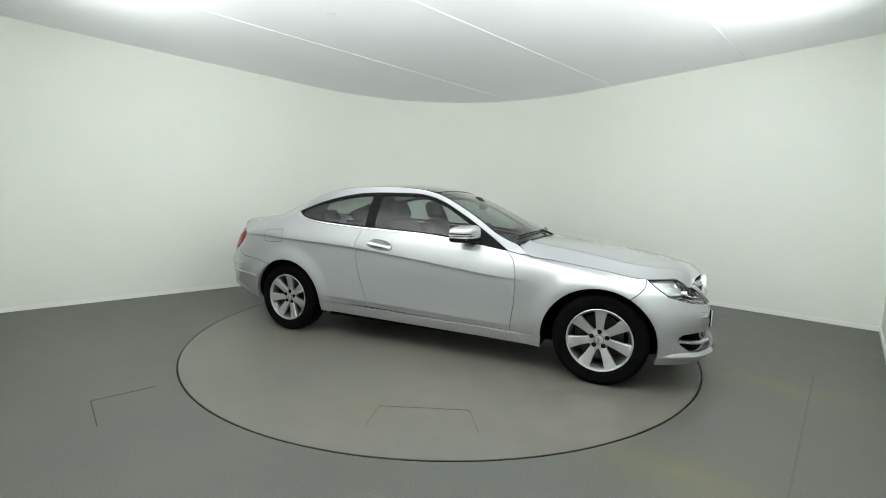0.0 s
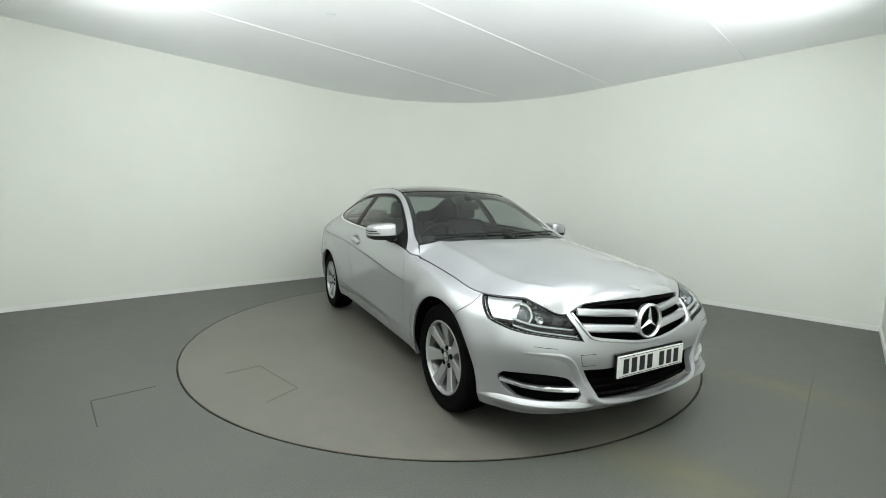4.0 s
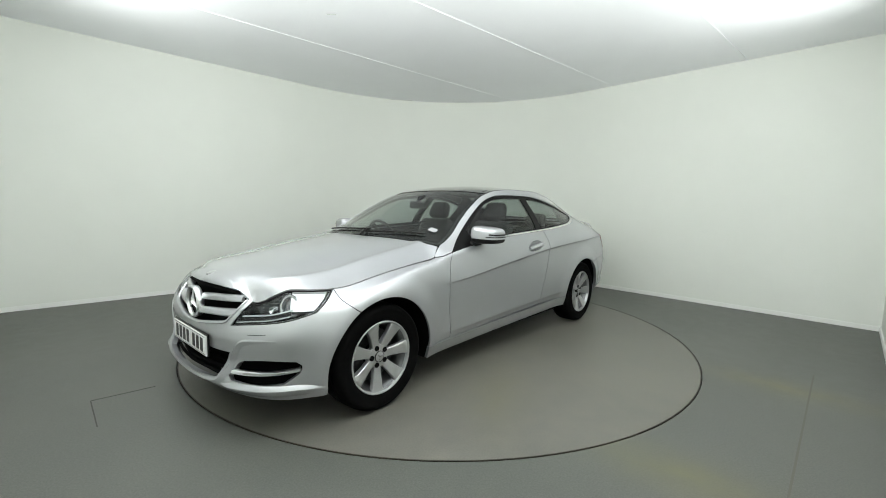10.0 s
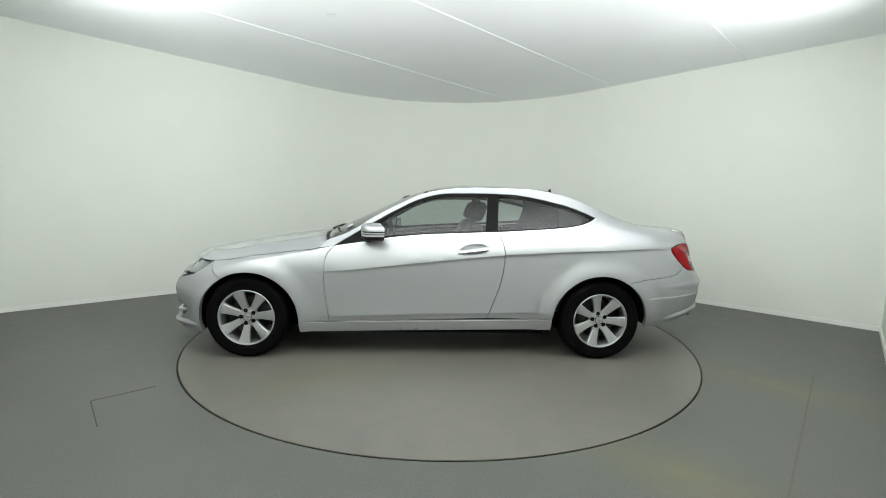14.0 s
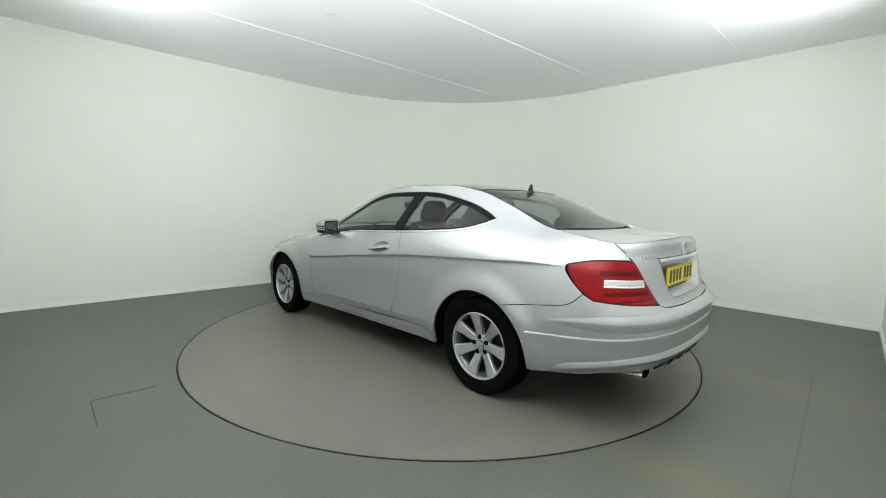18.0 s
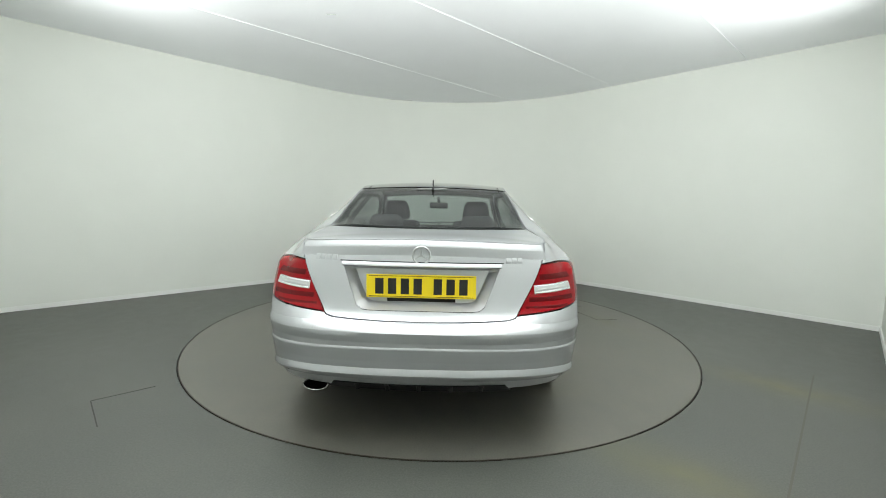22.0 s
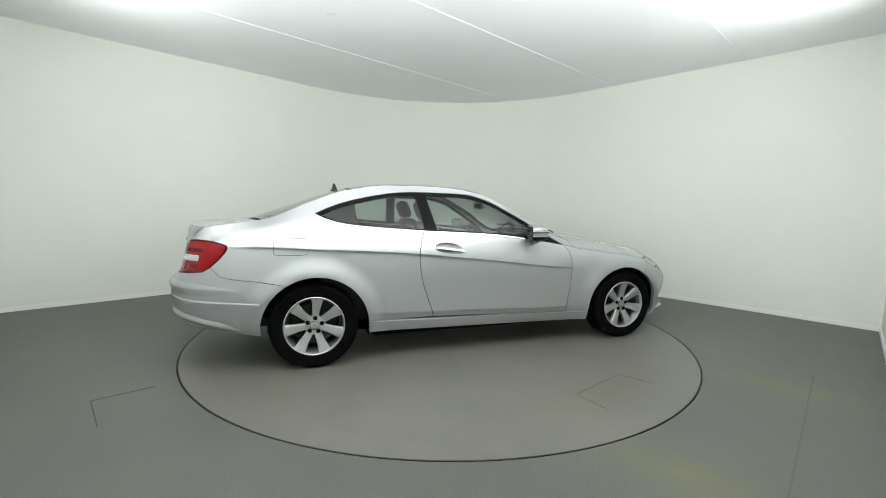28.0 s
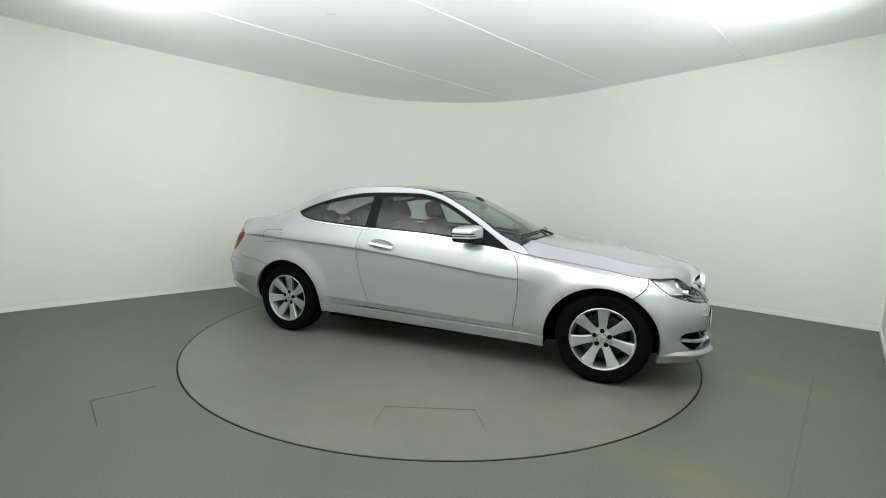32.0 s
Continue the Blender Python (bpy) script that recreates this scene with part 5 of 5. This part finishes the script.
# ---- side windows ----
M_FRAME = material("window_trim_black", (0.005, 0.005, 0.005), 0.35, spec=0.08)
for s in (False, True):
    dlo = outline(on_flank(BELT_DOOR), on_flank(BELT_REAR), on_flank(WIN_TOP))
    g1 = outline(on_flank([(0.455, 0.948), (0.06, 0.984), (-0.30, 1.004), (-0.446, 1.010)]), on_flank([(-0.446, 1.010), (-0.468, 1.15), (-0.484, 1.282)]), on_flank([(-0.484, 1.282), (-0.20, 1.279), (-0.06, 1.263), (0.10, 1.214), (0.26, 1.132), (0.455, 1.018)]), on_flank([(0.455, 1.018), (0.455, 0.948)]))
    g2 = outline(on_flank([(-0.548, 1.016), (-0.80, 1.032), (-1.05, 1.052), (-1.19, 1.072), (-1.27, 1.094), (-1.325, 1.120)]), on_flank([(-1.325, 1.120), (-1.22, 1.163), (-1.09, 1.204), (-0.80, 1.265), (-0.580, 1.283)]), on_flank([(-0.580, 1.283), (-0.562, 1.15), (-0.548, 1.016)]))
    panel("window_trim", inset_of(flank, 0.005), dlo, M_FRAME, car, holes=[g1, g2], step=0.04, gap=0.001, lip=0.02, flip=s, label="gloss black window surround and middle pillar")
    g = panel("door_window", inset_of(flank, 0.010), shrink(g1, -0.006), M_GLASS, car, step=0.05, gap=0, lip=0, flip=s)
    g.visible_shadow = False
    h = panel("quarter_window", inset_of(flank, 0.010), shrink(g2, -0.006), M_GLASS, car, step=0.05, gap=0, lip=0, flip=s)
    h.visible_shadow = False
    band("belt_strip", flank, [tuple(q) for q in smooth_line(on_flank([(0.44, 0.9245)] + BELT_DOOR[2:] + BELT_REAR[1:]))], 0.014, 0.006, M_CHROME, car, flip=s, label="bright chrome strip below the windows")

for s in (False, True):
    lin = outline(on_flank([(-1.02, 1.00), (-1.78, 1.00)]), on_flank([(-1.78, 1.00), (-1.72, 1.09), (-1.40, 1.205), (-1.10, 1.300), (-1.02, 1.320)]), on_flank([(-1.02, 1.320), (-1.06, 1.15), (-1.02, 1.00)]))
    panel("pillar_lining", inset_of(flank, 0.045), lin, M_INT, car, step=0.06, lip=0, flip=s)
for s in (False, True):
    band("sill_edge", flank, on_flank([(x, SILL_TOP(x) - 0.010) for x in np.linspace(0.93, -0.94, 60)]), 0.012, 0.005, M_SILVER, car, flip=s)
# ---- mirrors ----
def mirror(s):
    """A wedge-shaped door mirror: painted cap, dark lower shell, two slots in the cap."""
    ob = tagged(new("door_mirror"), "silver door mirror with a black foot")
    ob.parent = car
    C, SX, SY, SZ, E = Vector((0.420, 0.884, 0.998)), 0.092, 0.097, 0.069, 0.46

    def place(x, y, z):
        """Bend the rounded box: the outer end drops back and tapers, the glass side is cut flat."""
        k = (y / SY + 1) / 2
        z = z * (1 - 0.18 * k) - 0.012 * k
        x = max(x, -0.62 * SX) - 0.050 * k * k
        return Vector((C.x + x, s * (C.y + y), C.z + z))

    def shell(name, z0, z1, mat, grow=0.0, label=""):
        bm = bmesh.new()
        f = lambda v: math.copysign(abs(v) ** E, v)
        rows = []
        zs = [z0 + (z1 - z0) * i / 14 for i in range(15)]
        for z in zs:
            w = max(0.0, 1 - abs(z / SZ) ** (2 / E)) ** (E / 2)
            rows.append([bm.verts.new(place(f(math.cos(2 * math.pi * i / 40)) * (SX * w + grow), f(math.sin(2 * math.pi * i / 40)) * (SY * w + grow), z)) for i in range(40)])
        for p, q in zip(rows, rows[1:]):
            for i in range(40):
                bm.faces.new((p[i], p[(i + 1) % 40], q[(i + 1) % 40], q[i]))
        bm.faces.new(rows[0][::-1])
        bm.faces.new(rows[-1])
        bmesh.ops.recalc_face_normals(bm, faces=bm.faces)
        return part(name, bm, mat, ob, label, smooth=True, angle=35)

    shell("shell", -0.026, 0.0655, M_SILVER)
    shell("lower_shell", -0.0655, -0.028, M_BLACK, 0.0, "black lower shell")
    bm = bmesh.new()
    tube(bm, [(0.50, s * 0.735, 0.905), (0.47, s * 0.79, 0.925), (0.43, s * 0.84, 0.942)], 0.024, 10)
    part("arm", bm, M_BLACK, ob, smooth=True)
    f = lambda v: math.copysign(abs(v) ** E, v)
    for z, r, a0, a1 in ((0.014, 0.0055, 20, 125), (-0.007, 0.0035, 8, 125)):
        bm = bmesh.new()
        tube(bm, [place(f(math.cos(radians(t))) * (SX - 0.001), f(math.sin(radians(t))) * (SY - 0.001), z) for t in np.linspace(a0, a1, 18)], r, 6)
        part("indicator_strip", bm, M_BLACK, ob)
    bm = bmesh.new()
    box(bm, 0.345, 0.349, *sorted((s * 0.814, s * 0.945)), 0.962, 1.032, 0.0)
    for v in bm.verts:
        v.co.x -= 0.050 * ((abs(v.co.y) - 0.756) / 0.224) ** 2 - 0.012
    part("mirror_glass", bm, material("mirror_silver", (0.55, 0.57, 0.57), 0.03, metal=1.0), ob, "mirror glass")
    bm = bmesh.new()
    box(bm, 0.3475, 0.354, *sorted((s * 0.803, s * 0.957)), 0.950, 1.043, 0.0)
    for v in bm.verts:
        v.co.x -= 0.050 * ((abs(v.co.y) - 0.756) / 0.224) ** 2 - 0.012
    part("glass_frame", bm, M_BLACK, ob, "black rim round the glass")


mirror(1)
mirror(-1)

# ---- door handles, fuel flap, aerial, wipers ----
for s, door in ((False, left_door), (True, right_door)):
    sg = -1 if s else 1
    hp = on_flank([(-0.243, 0.850), (-0.30, 0.858), (-0.36, 0.866), (-0.42, 0.874), (-0.468, 0.881)])
    mid = DISH.mean(0)
    rings, faces = [], []
    for k, dep in ((1.03, 0.0), (0.96, 0.004), (0.80, 0.013), (0.55, 0.019), (0.25, 0.021), (0.0, 0.0215)):
        q = (mid + (DISH - mid) * k) * np.array([sg, 1])
        rings.append(flank(q[:, 0], q[:, 1], dep + 0.001))
    nd = len(DISH)
    for r in range(len(rings) - 1):
        faces += [(r * nd + i, r * nd + (i + 1) % nd, (r + 1) * nd + (i + 1) % nd, (r + 1) * nd + i) for i in range(nd)]
    mesh_object("handle_dish", np.concatenate(rings), faces, M_SILVER, door, smooth=True, label="hollow dish behind the handle")
    band("door_handle", flank, [tuple(q) for q in smooth_line(hp)], 0.028, 0.022, M_SILVER, door, flip=s, label="silver pull handle")
    band("handle_strip", flank, [(u, z - 0.006) for u, z in smooth_line(hp)], 0.007, 0.024, M_CHROME, door, flip=s)
fl = [(-1.645, 0.850), (-1.645, 0.930), (-1.63, 0.945), (-1.435, 0.953), (-1.42, 0.942), (-1.42, 0.85), (-1.435, 0.838), (-1.63, 0.836), (-1.645, 0.850)]
flp = outline(on_flank(fl))
band("fuel_flap", flank, [tuple(q) for q in flp], 0.003, 0.0006, M_GAP, right_quarter, flip=True, closed=True, label="shut line of the fuel flap")
az = float(glass_top(np.array([-1.16]), np.array([0.0]))[0, 2])
bm = bmesh.new()
fin = [(-1.105, 0.0), (-1.15, 0.016), (-1.168, 0.064), (-1.186, 0.072), (-1.194, 0.022), (-1.215, 0.0)]
a = [bm.verts.new((x, 0.010 if z < 0.01 else 0.004, az + z - 0.01)) for x, z in fin]
b = [bm.verts.new((x, -0.010 if z < 0.01 else -0.004, az + z - 0.01)) for x, z in fin]
bm.faces.new(a)
bm.faces.new(b[::-1])
for i in range(6):
    bm.faces.new((a[i], b[i], b[(i + 1) % 6], a[(i + 1) % 6]))
bmesh.ops.recalc_face_normals(bm, faces=bm.faces)
part("roof_aerial", bm, M_BLACK, car, "small black fin aerial")


def screen_point(x, y, lift):
    p = glass_top(np.array([x]), np.array([y]))[0]
    return (float(p[0]), float(p[1]), float(p[2]) + lift)


cw = outline([(0.902 - 0.105 * (y / 0.73) ** 2, y) for y in np.linspace(-0.70, 0.70, 21)], [(0.850 - 0.105 * (y / 0.73) ** 2, y) for y in np.linspace(0.70, -0.70, 21)])
panel("cowl", lambda x, y: np.stack([x, y, np.minimum(bonnet_top(x, y)[:, 2], glass_top(x, y)[:, 2]) - 0.008], -1), cw, M_BLACK, car, step=0.04, gap=0)
for y0, y1 in ((-0.60, 0.02), (0.0, 0.55)):
    bm = bmesh.new()
    xs = lambda y: 0.840 - 0.13 * (y / 0.72) ** 2
    tube(bm, [screen_point(xs(y) - 0.035 * k, y, 0.011) for k, y in zip(np.linspace(0, 1, 9), np.linspace(y0, y1, 9))], 0.0065, 6)
    part("wiper", bm, M_BLACK, car)
bm = bmesh.new()
tube(bm, [(0.90, 0.02, 0.965), (0.86, 0.0, 0.985), (0.80, -0.02, 1.004)], 0.010, 8)
part("wiper_pivot", bm, M_BLACK, car)


def sheet(name, f, x0, x1, y0, y1, mat, parent, label=""):
    """A small sticker on a screen."""
    pts = [f(x, y, 0.006) for x, y in ((x0, y0), (x1, y0), (x1, y1), (x0, y1))]
    v = pts + [(p[0], p[1], p[2] - 0.002) for p in pts]
    return mesh_object(name, v, [(0, 1, 2, 3), (7, 6, 5, 4), (0, 4, 5, 1), (1, 5, 6, 2), (2, 6, 7, 3), (3, 7, 4, 0)], mat, parent, label=label)


sheet("screen_sticker", screen_point, 0.625, 0.665, 0.52, 0.59, material("sticker_paper", (0.33, 0.34, 0.35), 0.5), car, "small white paper sticker")
sheet("rear_screen_label", screen_point, -1.165, -1.18, -0.10, 0.12, material("faded_label", (0.25, 0.26, 0.26), 0.5), car, "thin white label strip")

# ---- cabin ----
cabin_floor = bmesh.new()
box(cabin_floor, -1.75, 0.85, -0.70, 0.70, 0.30, 0.36)
part("cabin_floor", cabin_floor, M_INT2, car)
for s in (1, -1):
    bm = bmesh.new()
    box(bm, -1.35, 0.58, *sorted((s * 0.70, s * 0.765)), 0.36, 0.905, 0.02)
    part("door_card", bm, M_INT2, car)
bm = bmesh.new()
box(bm, 0.42, 0.80, -0.68, 0.68, 0.62, 0.900, 0.05, 3)
box(bm, 0.40, 0.60, -0.58, -0.16, 0.86, 0.950, 0.03, 3)
part("dashboard", bm, M_INT2, car, smooth=True, angle=40)
bm = bmesh.new()
box(bm, -1.78, -1.33, -0.62, 0.62, 0.93, 0.965, 0.01)
part("parcel_shelf", bm, M_INT2, car)


def seat(x, y, w, rear):
    st = tagged(new("rear_seat" if rear else "front_seat"), "dark grey upholstered car seat with a headrest")
    st.parent = car
    bm = bmesh.new()
    box(bm, x - 0.10, x + 0.42, y - w / 2, y + w / 2, 0.42, 0.58, 0.05, 3)
    part("cushion", bm, M_INT, st, smooth=True, angle=40)
    bm = bmesh.new()
    h = 0.53 if rear else 0.61
    box(bm, -0.06, 0.06, y - w / 2, y + w / 2, 0, h, 0.05, 3)
    for v in bm.verts:
        k = max(0, v.co.z / h - 0.5)
        v.co.y = y + (v.co.y - y) * (1 - 0.35 * k)
    bm.transform(Matrix.Translation((x - 0.06, 0, 0.50)) @ Matrix.Rotation(radians(-24), 4, "Y"))
    part("backrest", bm, M_INT, st, smooth=True, angle=40)
    bm = bmesh.new()
    box(bm, -0.05, 0.05, y - 0.125, y + 0.125, h + 0.01, h + (0.15 if rear else 0.185), 0.045, 4)
    for v in bm.verts:
        k = max(0, (v.co.z - h) / 0.185)
        v.co.y = y + (v.co.y - y) * (1 - 0.22 * k * k)
    bm.transform(Matrix.Translation((x - 0.06, 0, 0.50)) @ Matrix.Rotation(radians(-22), 4, "Y"))
    part("headrest", bm, M_INT, st, smooth=True, angle=40)


seat(-0.12, 0.36, 0.50, False)
seat(-0.12, -0.36, 0.50, False)
seat(-1.02, 0.32, 0.56, True)
seat(-1.02, -0.32, 0.56, True)
wheel_c = Matrix.Translation((0.335, -0.36, 0.885)) @ Matrix.Rotation(radians(-64), 4, "Y")
bm = bmesh.new()
tube(bm, [wheel_c @ Vector((0.183 * math.cos(t), 0.183 * math.sin(t), 0)) for t in np.linspace(0, 2 * math.pi, 33)], 0.015, 8)
sw = part("steering_wheel", bm, M_INT2, car, smooth=True)
bm = bmesh.new()
for a in (90, 210, 330):
    tube(bm, [wheel_c @ Vector((0.02 * math.cos(radians(a)), 0.02 * math.sin(radians(a)), 0.0)), wheel_c @ Vector((0.18 * math.cos(radians(a)), 0.18 * math.sin(radians(a)), 0))], 0.018, 6)
part("spokes", bm, M_INT2, sw)
bm = bmesh.new()
box(bm, 0.235, 0.265, -0.098, 0.098, 1.172, 1.236, 0.014, 3)
rv = part("rear_view_mirror", bm, M_INT2, car, smooth=True, angle=40)
bm = bmesh.new()
tube(bm, [(0.26, 0, 1.225), (0.22, 0, 1.268), (0.17, 0, 1.278)], 0.018, 8)
part("mirror_stalk", bm, M_INT2, rv)
roofliner = outline(roof_l, [(-1.08, roof_l[-1][1]), (-1.08, -roof_l[-1][1])], [(x, -y) for x, y in roof_l[::-1]], [(0.0, -roof_l[0][1]), (0.0, roof_l[0][1])])
panel("roof_lining", inset_of(glass_top, 0.03), roofliner, M_INT, car, step=0.08, lip=0)

# marks cut in the turntable's covering
for run in ([(0.418, -1.925), (0.366, -1.700)], [(0.366, -1.700), (0.868, -1.512)], [(0.868, -1.512), (0.997, -1.712)]):
    strip("hatch_seam", run, 0.005, M_SEAM, parent=turntable, label="faint cut line of a floor hatch")
bm = lathe([(RING - 0.013, -0.004), (RING - 0.013, 0.0012), (RING - 0.007, 0.0012), (RING - 0.007, -0.02)], 160)
bm.transform(Matrix.Rotation(radians(90), 4, "X"))
part("edge_trim", bm, M_EDGE, turntable, "worn brown metal edge")


def motions():
    """The table and the car on it make one turn, easing in at the start and out at the end."""
    turns = [(0.0, -24.0), (0.25, -24.35), (0.5, -25.3), (0.75, -26.7), (1.0, -28.5), (1.5, -32.95), (2.0, -38.85)]
    turns += [(3, -50.46), (4.5, -67.65), (6, -84.81), (7, -96.51), (8, -108.2), (9, -119.94), (10, -131.63), (11, -143.3), (12, -154.9), (13, -166.4), (14, -177.85)]
    turns += [(15.5, -195.3), (17, -213.0), (18, -224.7), (19, -236.36), (20, -247.91), (21, -259.45), (22, -271.15), (23, -282.88), (24, -294.6), (25, -306.27)]
    turns += [(26.5, -323.8), (28, -341.3), (29, -353.15), (30, -364.85)]
    turns += [(30.5, -370.45), (31.0, -376.45), (31.25, -378.75), (31.5, -380.55), (31.75, -381.9), (32.0, -382.8)]
    walk(turntable, [(t, pose(0, 0, 0, 0, 0, a)) for t, a in turns])
    walk(car, [(t, pose(0, 0, 0, 0, 0, a) @ pose(CAR_OFFSET[0], CAR_OFFSET[1], 0)) for t, a in turns])


motions()
